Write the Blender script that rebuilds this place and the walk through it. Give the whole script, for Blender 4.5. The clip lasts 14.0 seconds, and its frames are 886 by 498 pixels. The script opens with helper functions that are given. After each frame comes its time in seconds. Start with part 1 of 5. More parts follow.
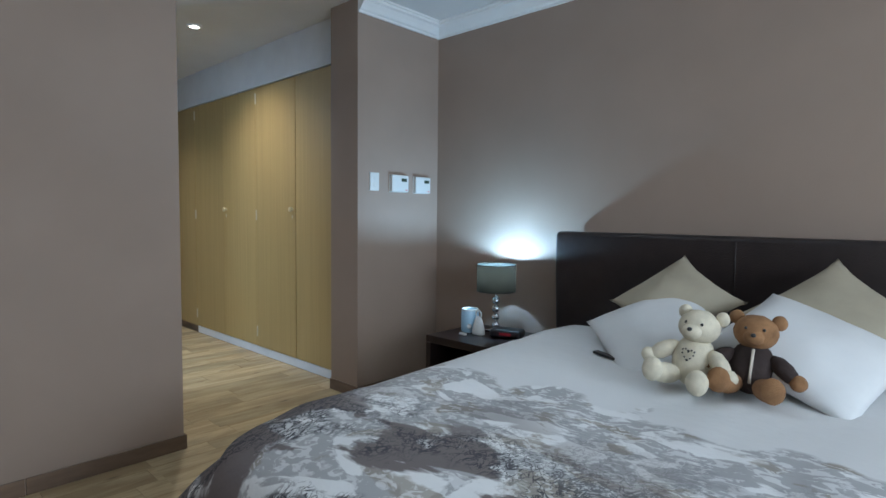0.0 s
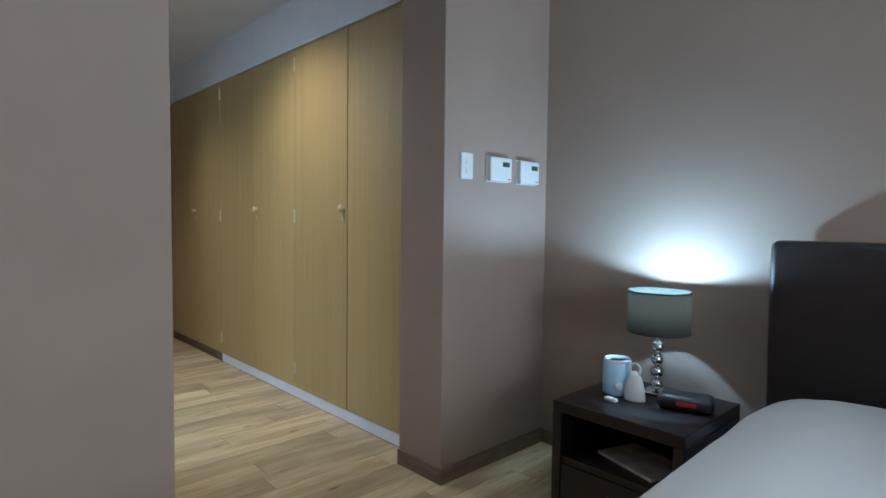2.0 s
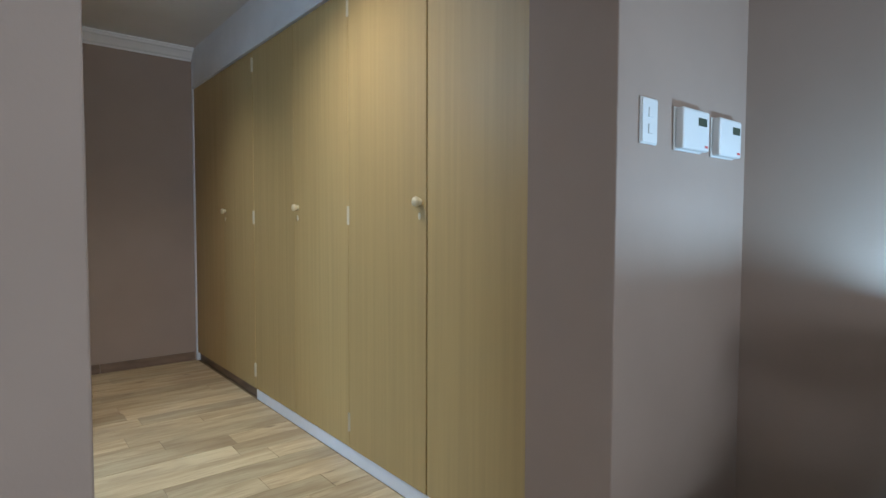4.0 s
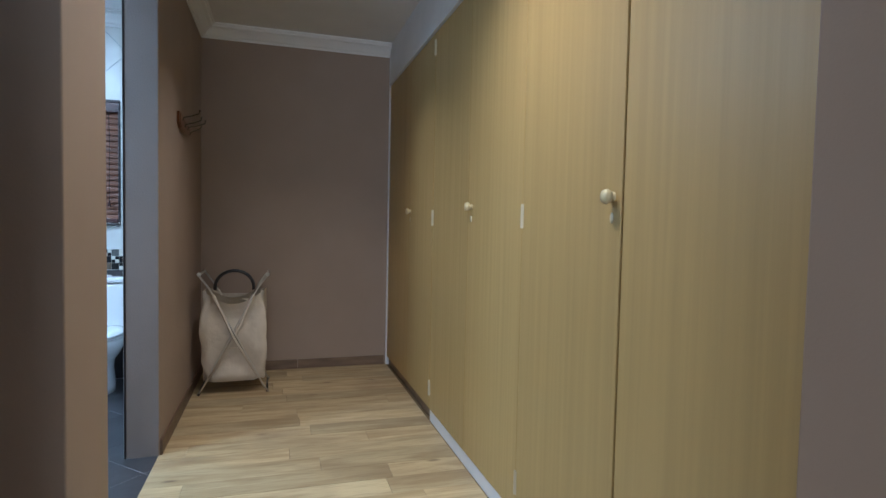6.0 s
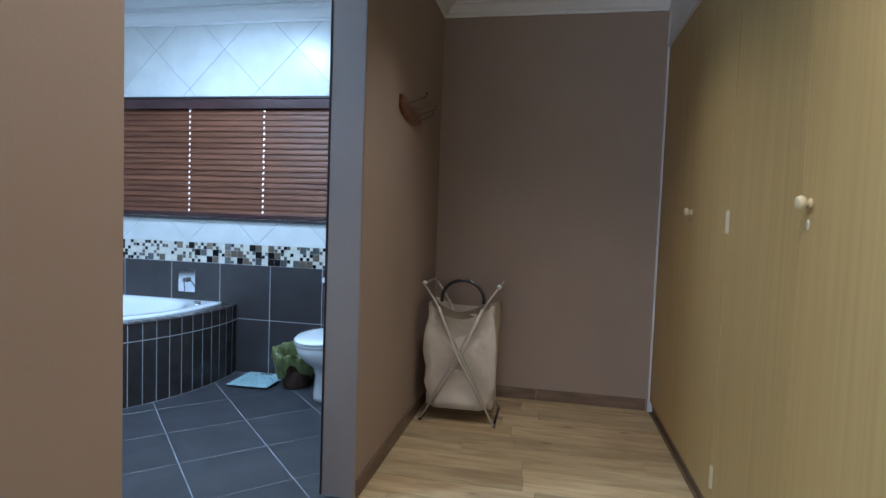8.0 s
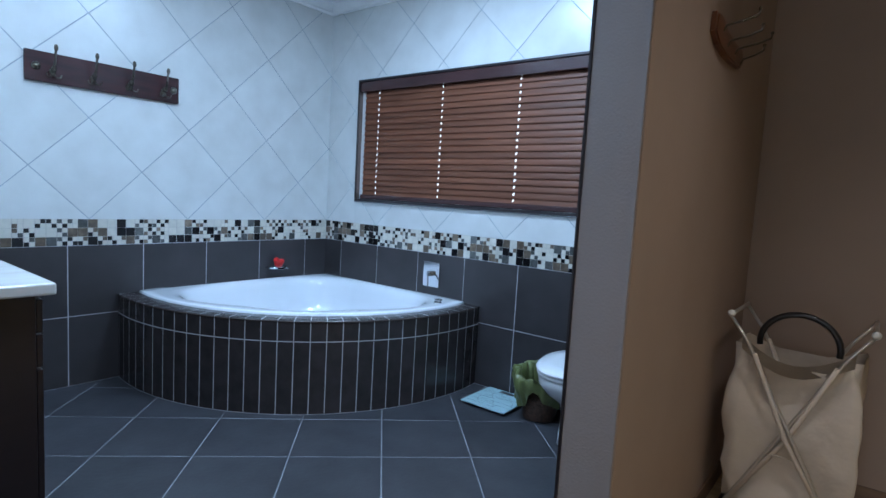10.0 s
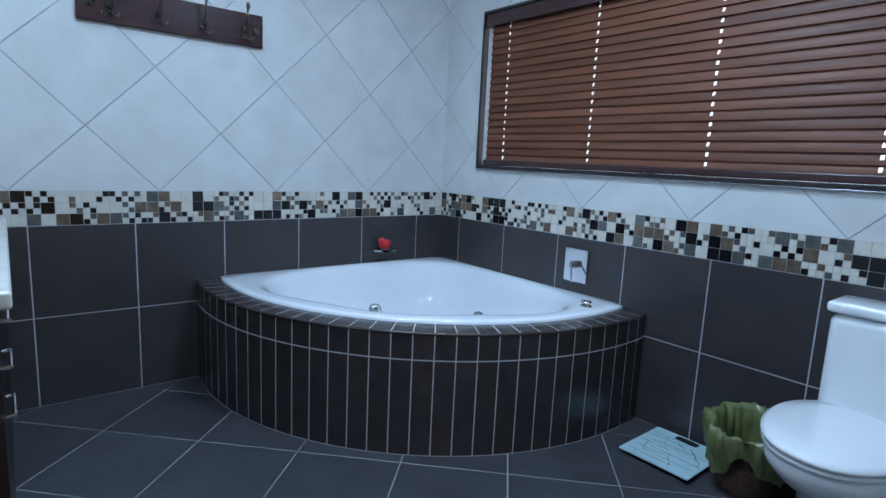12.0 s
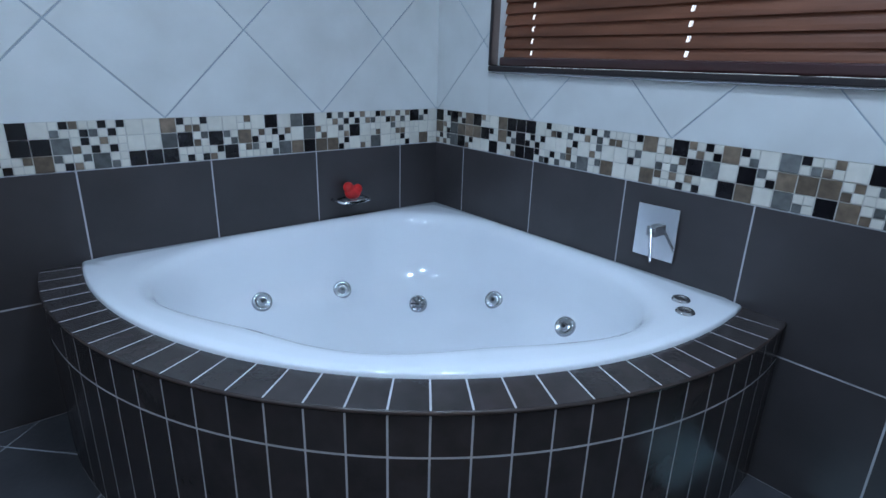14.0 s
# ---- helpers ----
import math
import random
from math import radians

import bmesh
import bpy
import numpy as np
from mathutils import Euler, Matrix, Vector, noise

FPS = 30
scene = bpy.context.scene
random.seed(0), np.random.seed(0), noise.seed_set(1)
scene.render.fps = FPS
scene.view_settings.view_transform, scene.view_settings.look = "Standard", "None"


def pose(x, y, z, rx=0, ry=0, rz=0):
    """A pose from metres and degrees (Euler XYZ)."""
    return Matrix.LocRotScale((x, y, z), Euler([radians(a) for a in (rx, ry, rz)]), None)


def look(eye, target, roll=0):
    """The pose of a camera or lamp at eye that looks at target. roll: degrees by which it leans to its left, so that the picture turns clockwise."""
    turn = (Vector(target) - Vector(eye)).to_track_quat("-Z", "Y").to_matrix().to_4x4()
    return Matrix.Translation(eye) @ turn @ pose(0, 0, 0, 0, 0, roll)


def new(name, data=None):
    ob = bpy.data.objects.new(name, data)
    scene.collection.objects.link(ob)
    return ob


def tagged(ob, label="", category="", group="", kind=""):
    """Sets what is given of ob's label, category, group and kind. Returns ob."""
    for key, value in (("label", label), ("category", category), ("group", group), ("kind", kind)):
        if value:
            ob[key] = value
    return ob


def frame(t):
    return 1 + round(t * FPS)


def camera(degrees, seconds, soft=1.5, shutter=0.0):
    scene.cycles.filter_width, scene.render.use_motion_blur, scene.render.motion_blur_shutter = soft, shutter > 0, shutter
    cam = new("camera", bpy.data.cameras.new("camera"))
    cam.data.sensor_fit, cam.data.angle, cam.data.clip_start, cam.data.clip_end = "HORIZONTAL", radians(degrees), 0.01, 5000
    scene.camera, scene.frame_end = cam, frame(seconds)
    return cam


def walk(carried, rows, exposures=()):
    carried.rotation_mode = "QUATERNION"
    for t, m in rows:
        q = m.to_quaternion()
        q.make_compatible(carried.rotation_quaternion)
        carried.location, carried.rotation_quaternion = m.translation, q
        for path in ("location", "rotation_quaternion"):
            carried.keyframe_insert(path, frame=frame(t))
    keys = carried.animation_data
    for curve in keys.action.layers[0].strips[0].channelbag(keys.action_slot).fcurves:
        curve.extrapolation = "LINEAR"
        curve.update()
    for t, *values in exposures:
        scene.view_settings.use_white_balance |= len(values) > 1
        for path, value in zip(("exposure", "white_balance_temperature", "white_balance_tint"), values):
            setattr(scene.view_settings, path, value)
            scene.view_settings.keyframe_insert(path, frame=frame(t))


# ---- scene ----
cam = camera(77.8, 14.0)
EXPOSURES = [(0, 0.12, 5850, 5), (2.2, 0.2, 5850, 6), (4.5, 0.38, 5850, 8), (7.5, 0.35, 5800, 9), (9, 0.25, 5750, 11), (11.5, -0.25, 6050, 12), (13, -0.2, 6200, 14), (14, -0.38, 6200, 15)]
PATH = [
    (0, (0.202, 0.068, 1.226), (-1.164, 1.524, 1.106), 0.6),
    (0.5, (-0.093, 0.235, 1.216), (-1.492, 1.659, 1.1), 0.6),
    (1, (-0.374, 0.378, 1.206), (-1.793, 1.783, 1.096), 0.7),
    (1.5, (-0.658, 0.535, 1.204), (-2.092, 1.925, 1.093), 0.7),
    (2, (-0.919, 0.643, 1.2), (-2.368, 2.018, 1.097), 0.7),
    (2.2, (-1.047, 0.656, 1.197), (-2.487, 2.041, 1.098), 0.9),
    (3.0, (-1.5, 0.7, 1.19), (-2.99, 2.03, 1.09), 0.5),
    (3.6, (-1.775, 0.89, 1.182), (-3.305, 2.17, 1.089), 0.3),
    (4.3, (-1.957, 1.203, 1.176), (-3.531, 2.432, 1.087), 0.1),
    (4.5, (-2.003, 1.219, 1.184), (-3.629, 2.38, 1.097), 0.6),
    (5, (-2.093, 1.347, 1.179), (-3.857, 2.286, 1.09), 0.9),
    (5.5, (-2.213, 1.46, 1.179), (-4.07, 2.197, 1.089), 0.9),
    (6, (-2.356, 1.559, 1.181), (-4.269, 2.137, 1.091), 1.2),
    (6.5, (-2.558, 1.669, 1.181), (-4.524, 2.02, 1.088), 1.2),
    (7, (-2.775, 1.708, 1.186), (-4.769, 1.815, 1.087), 1.6),
    (7.5, (-2.995, 1.754, 1.187), (-4.986, 1.597, 1.086), 2.0),
    (8, (-3.18, 1.755, 1.187), (-5.142, 1.381, 1.079), 2.1),
    (8.5, (-3.395, 1.736, 1.193), (-5.284, 1.094, 1.062), 2.6),
    (9, (-3.602, 1.668, 1.2), (-5.398, 0.808, 1.038), 2.9),
    (11.5, (-4.459, 1.037, 1.157), (-5.714, -0.501, 0.916), 2.8),
    (12, (-4.587, 0.835, 1.15), (-5.824, -0.705, 0.835), 2.7),
    (12.5, (-4.744, 0.615, 1.159), (-5.974, -0.902, 0.727), 2.5),
    (13, (-4.942, 0.385, 1.173), (-6.163, -1.115, 0.665), 2.1),
    (13.5, (-5.114, 0.153, 1.159), (-6.333, -1.326, 0.585), 2.0),
    (14, (-5.267, -0.031, 1.146), (-6.473, -1.491, 0.503), 1.7),
]
walk(cam, [(t, look(eye, target, roll)) for t, eye, target, roll in PATH],
     exposures=EXPOSURES)


# ---- light ----
world = bpy.data.worlds.new("world")
scene.world = world
world.use_nodes = True
sky = world.node_tree.nodes.new("ShaderNodeTexSky")
sky.sky_type, sky.sun_disc, sky.sun_elevation, sky.sun_rotation = "NISHITA", False, radians(40), radians(60)
world.node_tree.links.new(sky.outputs[0], world.node_tree.nodes["Background"].inputs[0])
world.node_tree.nodes["Background"].inputs[1].default_value = 0.12

WALL_N, NIB_X, DOOR_Y, END_X, CEIL = 3.08, -2.69, 2.44, -6.87, 2.63
BW, BS, BN, BE = -6.85, -2.02, 0.855, -3.9      # bathroom faces


def lamp(name, kind, m, energy, color, **kw):
    d = bpy.data.lights.new(name, kind)
    d.energy, d.color = energy, color
    if kind == "AREA":
        d.shape, d.size, d.size_y = kw.get("shape", "RECTANGLE"), kw["size"], kw.get("size_y", kw["size"])
    elif kind == "SPOT":
        d.spot_size, d.spot_blend, d.shadow_soft_size = radians(kw["cone"]), kw.get("blend", 0.5), kw.get("soft", 0.03)
    elif kind == "POINT":
        d.shadow_soft_size = kw.get("soft", 0.02)
    elif kind == "SUN":
        d.angle = radians(kw["angle"])
    ob = new(name, d)
    ob.matrix_world = m
    return ob


lamp("sun", "SUN", look((-12, 4, 9), (0, 0, 0)), 1.2, (1.0, 0.95, 0.88), angle=10)
# soft daylight panel, added before an assumed, unseen window behind the first eye
lamp("added_window_daylight", "AREA", look((2.74, 0.8, 1.55), (-2.0, 1.2, 1.1)), 88, (0.84, 0.92, 1.0), size=2.2, size_y=1.2)
# ceiling downlights; the unseen bedroom pair is added to brighten the bed
BATH_SPOTS = [(-4.75, -0.25), (-5.85, -0.35), (-4.75, -1.35)]
ADDED_BED_SPOTS = [(-0.9, 0.9), (-1.55, 1.75)]
HALL_SPOTS = [(-4.05, 1.85), (-5.6, 1.72)]
for (x, y), e in zip(BATH_SPOTS, (29, 36, 8)):
    lamp("bathroom_light", "AREA", look((x, y, CEIL - 0.02), (x, y, 0)), e, (0.55, 0.765, 1.0), size=0.3, shape="DISK")
for (x, y), e, cone in zip(HALL_SPOTS, (84, 44), (132, 104)):
    lamp("passage_light", "SPOT", look((x, y, CEIL - 0.02), (x, y, 0)), e, (1.0, 0.90, 0.80), cone=cone, blend=1.0, soft=0.04)
for x, y in ADDED_BED_SPOTS:
    lamp("added_bed_light", "SPOT", look((x, y, CEIL - 0.02), (x, y, 0)), 22, (0.86, 0.94, 1.0), cone=120, blend=1.0, soft=0.05)
lamp("bedside_bulb", "POINT", pose(-1.945, 2.86, 0.886), 27, (0.47, 0.74, 1.0), soft=0.022)

# ---- materials ----


def mat(name, color, rough=0.6, metal=0.0, vary=0.1, scale=8.0, bump=0.0, bump_scale=60.0, emit=None, stretch=(1, 1, 1), piece=0.0, color2=None, coat=0.0, spec=0.5):
    """Principled surface with broad and fine variation, relief and, for pieces, a shade of their own."""
    m = bpy.data.materials.new(name)
    m.use_nodes = True
    nt = m.node_tree
    n, l = nt.nodes, nt.links
    p = n["Principled BSDF"]
    p.inputs["Roughness"].default_value, p.inputs["Metallic"].default_value = rough, metal
    p.inputs["Coat Weight"].default_value = coat
    p.inputs["Specular IOR Level"].default_value = spec
    tc = n.new("ShaderNodeTexCoord")
    mp = n.new("ShaderNodeMapping")
    mp.inputs["Scale"].default_value = stretch
    l.new(tc.outputs["Object"], mp.inputs[0])
    if piece:       # every piece is cut from another stretch of the stuff
        oi, sh_ = n.new("ShaderNodeObjectInfo"), n.new("ShaderNodeVectorMath")
        sh_.operation = "SCALE"
        sh_.inputs[0].default_value = (37.0, 53.0, 29.0)
        l.new(oi.outputs["Random"], sh_.inputs["Scale"]), l.new(sh_.outputs[0], mp.inputs["Location"])
    a, b = n.new("ShaderNodeTexNoise"), n.new("ShaderNodeTexNoise")
    a.inputs["Scale"].default_value, b.inputs["Scale"].default_value = scale, bump_scale
    a.inputs["Detail"].default_value = 5
    l.new(mp.outputs[0], a.inputs["Vector"]), l.new(mp.outputs[0], b.inputs["Vector"])
    ramp = n.new("ShaderNodeMix")
    ramp.data_type = "RGBA"
    c2 = color2 or tuple(c * (1 - vary) for c in color)
    c1 = color if color2 else tuple(min(1, c * (1 + vary)) for c in color)
    ramp.inputs[6].default_value, ramp.inputs[7].default_value = (*c1, 1), (*c2, 1)
    mr = n.new("ShaderNodeMapRange")
    mr.inputs[1].default_value, mr.inputs[2].default_value = 0.3, 0.7
    l.new(a.outputs[0], mr.inputs[0]), l.new(mr.outputs[0], ramp.inputs[0])
    out = ramp.outputs[2]
    if piece:
        hs = n.new("ShaderNodeHueSaturation")
        r2 = n.new("ShaderNodeMapRange")
        r2.inputs[3].default_value, r2.inputs[4].default_value = 1 - piece, 1 + piece
        l.new(oi.outputs["Random"], r2.inputs[0]), l.new(r2.outputs[0], hs.inputs["Value"]), l.new(out, hs.inputs["Color"])
        out = hs.outputs[0]
    l.new(out, p.inputs["Base Color"])
    rr = n.new("ShaderNodeMapRange")
    rr.inputs[3].default_value, rr.inputs[4].default_value = max(0.02, rough * 0.85), min(1, rough * 1.15)
    l.new(a.outputs[0], rr.inputs[0]), l.new(rr.outputs[0], p.inputs["Roughness"])
    if bump:
        bp = n.new("ShaderNodeBump")
        bp.inputs["Strength"].default_value, bp.inputs["Distance"].default_value = bump, 0.01
        l.new(b.outputs[0], bp.inputs["Height"]), l.new(bp.outputs[0], p.inputs["Normal"])
    if emit:
        p.inputs["Emission Color"].default_value, p.inputs["Emission Strength"].default_value = (*emit[:3], 1), emit[3]
    return m


M = {}
M["wall"] = mat("taupe_paint", (0.325, 0.25, 0.205), 0.62, vary=0.04, scale=2.5, bump=0.035, bump_scale=160, spec=0.35)
M["jamb"] = mat("grey_render", (0.265, 0.235, 0.235), 0.7, vary=0.05, scale=4, bump=0.15, bump_scale=140)
M["ceiling"] = mat("white_ceiling", (0.72, 0.72, 0.72), 0.8, vary=0.03, scale=3, bump=0.05)
M["cornice"] = mat("white_moulding", (0.8, 0.8, 0.8), 0.5, vary=0.02)
M["white_paint"] = mat("white_gloss_paint", (0.72, 0.74, 0.78), 0.4, vary=0.04, scale=6)
M["skirting"] = mat("brown_skirting", (0.16, 0.105, 0.07), 0.45, vary=0.25, scale=5, stretch=(1, 1, 6), bump=0.1, piece=0.15)
M["door_wood"] = mat("yellow_oak_veneer", (0.43, 0.305, 0.125), 0.42, vary=0.055, scale=3.2, stretch=(17, 17, 0.32), bump=0.04, bump_scale=30, piece=0.05)
M["plank_joint"] = mat("floor_joint", (0.17, 0.12, 0.07), 0.8, vary=0.2)
M["floor_tile"] = mat("charcoal_tile", (0.047, 0.047, 0.053), 0.4, vary=0.22, scale=5, bump=0.08, bump_scale=50, piece=0.1)
M["wall_tile"] = mat("charcoal_wall_tile", (0.046, 0.041, 0.043), 0.38, vary=0.2, scale=4, bump=0.06, bump_scale=50, piece=0.08)
M["apron_tile"] = mat("dark_brown_tile", (0.040, 0.033, 0.033), 0.22, vary=0.2, scale=12, bump=0.05, piece=0.12)
M["edge_trim"] = mat("brown_edge_trim", (0.05, 0.036, 0.032), 0.25, vary=0.2, scale=10)
M["cream_tile"] = mat("cream_tile", (0.66, 0.67, 0.66), 0.3, color2=(0.58, 0.585, 0.57), scale=6, bump=0.03, bump_scale=30, piece=0.025)
M["grout"] = mat("pale_grout", (0.50, 0.50, 0.52), 0.9, vary=0.12, scale=14)
M["floor_grout"] = mat("grey_floor_grout", (0.27, 0.28, 0.30), 0.9, vary=0.2, scale=8)
M["mosaic_grout"] = mat("cream_mosaic_grout", (0.50, 0.48, 0.44), 0.85, vary=0.08, scale=20)
M["grey_grout"] = mat("grey_grout", (0.36, 0.41, 0.45), 0.9, vary=0.12, scale=10)
M["mos_white"] = mat("mosaic_cream_glass", (0.66, 0.63, 0.56), 0.15, vary=0.06, scale=30, piece=0.08)
M["mos_black"] = mat("mosaic_black_glass", (0.012, 0.011, 0.013), 0.12, vary=0.3, scale=30, piece=0.3)
M["mos_grey"] = mat("mosaic_grey_stone", (0.115, 0.118, 0.115), 0.25, vary=0.25, scale=40, piece=0.35)
M["mos_brown"] = mat("mosaic_brown_stone", (0.15, 0.112, 0.08), 0.3, vary=0.35, scale=40, piece=0.4)
M["acrylic"] = mat("white_acrylic", (0.80, 0.83, 0.87), 0.09, vary=0.01, coat=0.5)
M["ceramic"] = mat("white_ceramic", (0.80, 0.82, 0.84), 0.1, vary=0.01, coat=0.6)
M["chrome"] = mat("chrome", (0.75, 0.76, 0.78), 0.1, 1.0, vary=0.03)
# chrome toned down in colour, in place of the dim reflections it would show
M["dark_chrome"] = mat("shaded_chrome", (0.40, 0.41, 0.43), 0.2, 1.0, vary=0.05)
# near-black colour that carries the shade inside openings and door gaps
M["hole_shade"] = mat("recess_shade", (0.02, 0.02, 0.022), 0.6)
M["blind"] = mat("stained_timber_slat", (0.148, 0.056, 0.030), 0.48, spec=0.28, vary=0.25, scale=3, stretch=(10, 0.8, 10), piece=0.16)
M["blind_rail"] = mat("dark_stained_rail", (0.05, 0.02, 0.02), 0.25, vary=0.25, scale=3, stretch=(10, 0.8, 10))
M["win_frame"] = mat("dark_bronze_aluminium", (0.035, 0.028, 0.03), 0.35, 0.4, vary=0.1)
M["dark_wood"] = mat("espresso_wood", (0.017, 0.010, 0.010), 0.3, vary=0.14, scale=4, stretch=(1, 1, 8), bump=0.02)
M["mahogany"] = mat("mahogany", (0.04, 0.012, 0.013), 0.25, vary=0.35, scale=4, stretch=(1, 6, 8))
M["leather"] = mat("dark_leather", (0.020, 0.014, 0.014), 0.36, vary=0.2, scale=12, bump=0.3, bump_scale=180)
M["linen"] = mat("white_linen", (0.66, 0.67, 0.68), 0.9, vary=0.04, scale=5, bump=0.35, bump_scale=14)
M["beige"] = mat("beige_linen", (0.40, 0.355, 0.27), 0.9, vary=0.08, scale=6, bump=0.3, bump_scale=18)
M["brass"] = mat("antique_brass", (0.12, 0.105, 0.085), 0.28, 0.9, vary=0.2)
M["cream_knob"] = mat("cream_knob", (0.62, 0.53, 0.33), 0.3, vary=0.05)
M["steel"] = mat("hinge_steel", (0.55, 0.49, 0.36), 0.4, 0.2, vary=0.05)
M["plastic"] = mat("white_plastic", (0.66, 0.67, 0.66), 0.35, vary=0.02)
M["lcd"] = mat("lcd_green", (0.05, 0.07, 0.05), 0.25)
M["canvas"] = mat("cream_canvas", (0.56, 0.50, 0.43), 0.95, vary=0.08, scale=8, bump=0.4, bump_scale=24)
M["tube"] = mat("satin_aluminium", (0.55, 0.53, 0.50), 0.3, 0.8, vary=0.05)
M["black"] = mat("black_plastic", (0.012, 0.012, 0.014), 0.35)
M["marble"] = mat("pale_marble", (0.70, 0.69, 0.66), 0.2, color2=(0.60, 0.57, 0.52), scale=4, stretch=(1, 4, 1))
M["bag"] = mat("green_plastic_bag", (0.13, 0.15, 0.055), 0.3, vary=0.3, scale=14, bump=0.4, bump_scale=32)
M["wicker"] = mat("brown_wicker", (0.07, 0.035, 0.022), 0.6, vary=0.4, scale=60, bump=0.6, bump_scale=90)
M["scale_glass"] = mat("pale_blue_glass", (0.46, 0.66, 0.70), 0.08, vary=0.05, coat=0.6)
M["scale_line"] = mat("dark_print", (0.03, 0.06, 0.07), 0.3)
M["red"] = mat("red_soap", (0.55, 0.02, 0.02), 0.3, vary=0.2, scale=30)
M["fur_cream"] = mat("cream_plush", (0.66, 0.60, 0.47), 0.95, vary=0.12, scale=30, bump=0.4, bump_scale=240)
M["fur_brown"] = mat("brown_plush", (0.26, 0.135, 0.06), 0.95, vary=0.25, scale=25, bump=0.4, bump_scale=240)
M["jacket"] = mat("dark_brown_fabric", (0.03, 0.018, 0.016), 0.85, vary=0.2, bump=0.3)
M["paper"] = mat("magazine_paper", (0.5, 0.42, 0.38), 0.4, vary=0.4, scale=14)
M["blue_plastic"] = mat("pale_blue_plastic", (0.42, 0.62, 0.78), 0.35, vary=0.03)
M["pine"] = mat("orange_pine", (0.13, 0.05, 0.022), 0.4, vary=0.2, scale=6, stretch=(1, 1, 5))
M["red_led"] = mat("red_led", (0.1, 0.01, 0.01), 0.4, emit=(1.0, 0.05, 0.12, 0.06))
M["sky_glow"] = mat("overcast_sky", (0.8, 0.8, 0.8), 0.9, emit=(0.88, 0.95, 1.0, 2.2))
M["lamp_glow"] = mat("lamp_lens", (0.9, 0.9, 0.9), 0.4, emit=(1.0, 0.96, 0.88, 5.0))
M["bulb_glow"] = mat("bulb", (0.9, 0.9, 0.9), 0.4, emit=(0.8, 0.92, 1.0, 6.0))
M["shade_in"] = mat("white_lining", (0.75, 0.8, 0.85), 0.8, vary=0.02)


def glass_mat():
    m = bpy.data.materials.new("clear_glass")
    m.use_nodes = True
    p = m.node_tree.nodes["Principled BSDF"]
    p.inputs["Transmission Weight"].default_value, p.inputs["Roughness"].default_value, p.inputs["IOR"].default_value = 1.0, 0.02, 1.45
    p.inputs["Base Color"].default_value = (0.95, 0.97, 0.98, 1)
    return m


M["glass"] = glass_mat()


def plank_mat():
    """Wood-look floor plank: long streaks, fine grain and dark knots, another cut in every plank."""
    m = bpy.data.materials.new("floor_plank")
    m.use_nodes = True
    nt = m.node_tree
    n, l = nt.nodes, nt.links
    p = n["Principled BSDF"]
    tc, oi, off = n.new("ShaderNodeTexCoord"), n.new("ShaderNodeObjectInfo"), n.new("ShaderNodeVectorMath")
    off.operation = "SCALE"
    off.inputs[0].default_value = (41.0, 67.0, 23.0)
    l.new(oi.outputs["Random"], off.inputs["Scale"])

    def tex(kind, scale, stretch, detail=6):
        mp, t = n.new("ShaderNodeMapping"), n.new(kind)
        mp.inputs["Scale"].default_value = stretch
        l.new(tc.outputs["Object"], mp.inputs[0]), l.new(off.outputs[0], mp.inputs["Location"])
        t.inputs["Scale"].default_value, t.inputs["Detail"].default_value = scale, detail
        l.new(mp.outputs[0], t.inputs["Vector"])
        return t

    def ramp(v, lo, hi, to0=0.0, to1=1.0):
        k = n.new("ShaderNodeMapRange")
        k.inputs[1].default_value, k.inputs[2].default_value, k.inputs[3].default_value, k.inputs[4].default_value = lo, hi, to0, to1
        l.new(v, k.inputs[0])
        return k.outputs[0]

    def blend(f, a, b):
        k = n.new("ShaderNodeMix")
        k.data_type = "RGBA"
        l.new(f, k.inputs[0])
        for i, v in ((6, a), (7, b)):
            if isinstance(v, tuple):
                k.inputs[i].default_value = (*v, 1)
            else:
                l.new(v, k.inputs[i])
        return k.outputs[2]

    streak = tex("ShaderNodeTexNoise", 2.6, (5.0, 0.7, 1), 7)
    streak.inputs["Distortion"].default_value = 0.8
    grain = tex("ShaderNodeTexNoise", 16, (7.0, 0.5, 1), 4)
    cloud = tex("ShaderNodeTexNoise", 2.2, (1.6, 0.9, 1), 3)
    knot = tex("ShaderNodeTexVoronoi", 4.5, (1.5, 0.55, 1), 0)
    c = blend(ramp(streak.outputs[0], 0.36, 0.64), (0.57, 0.46, 0.275), (0.40, 0.295, 0.165))
    c = blend(ramp(cloud.outputs[0], 0.52, 0.74, 0, 0.65), c, (0.28, 0.20, 0.12))
    c = blend(ramp(grain.outputs[0], 0.5, 0.68, 0, 0.4), c, (0.24, 0.155, 0.085))
    c = blend(ramp(knot.outputs["Distance"], 0.11, 0.035, 0, 0.75), c, (0.13, 0.075, 0.04))
    hs = n.new("ShaderNodeHueSaturation")
    l.new(c, hs.inputs["Color"]), l.new(ramp(oi.outputs["Random"], 0, 1, 0.8, 1.15), hs.inputs["Value"])
    l.new(hs.outputs[0], p.inputs["Base Color"])
    l.new(ramp(streak.outputs[0], 0.3, 0.7, 0.34, 0.48), p.inputs["Roughness"])
    bp = n.new("ShaderNodeBump")
    bp.inputs["Strength"].default_value, bp.inputs["Distance"].default_value = 0.18, 0.004
    l.new(grain.outputs[0], bp.inputs["Height"]), l.new(bp.outputs[0], p.inputs["Normal"])
    return m


M["plank"] = plank_mat()


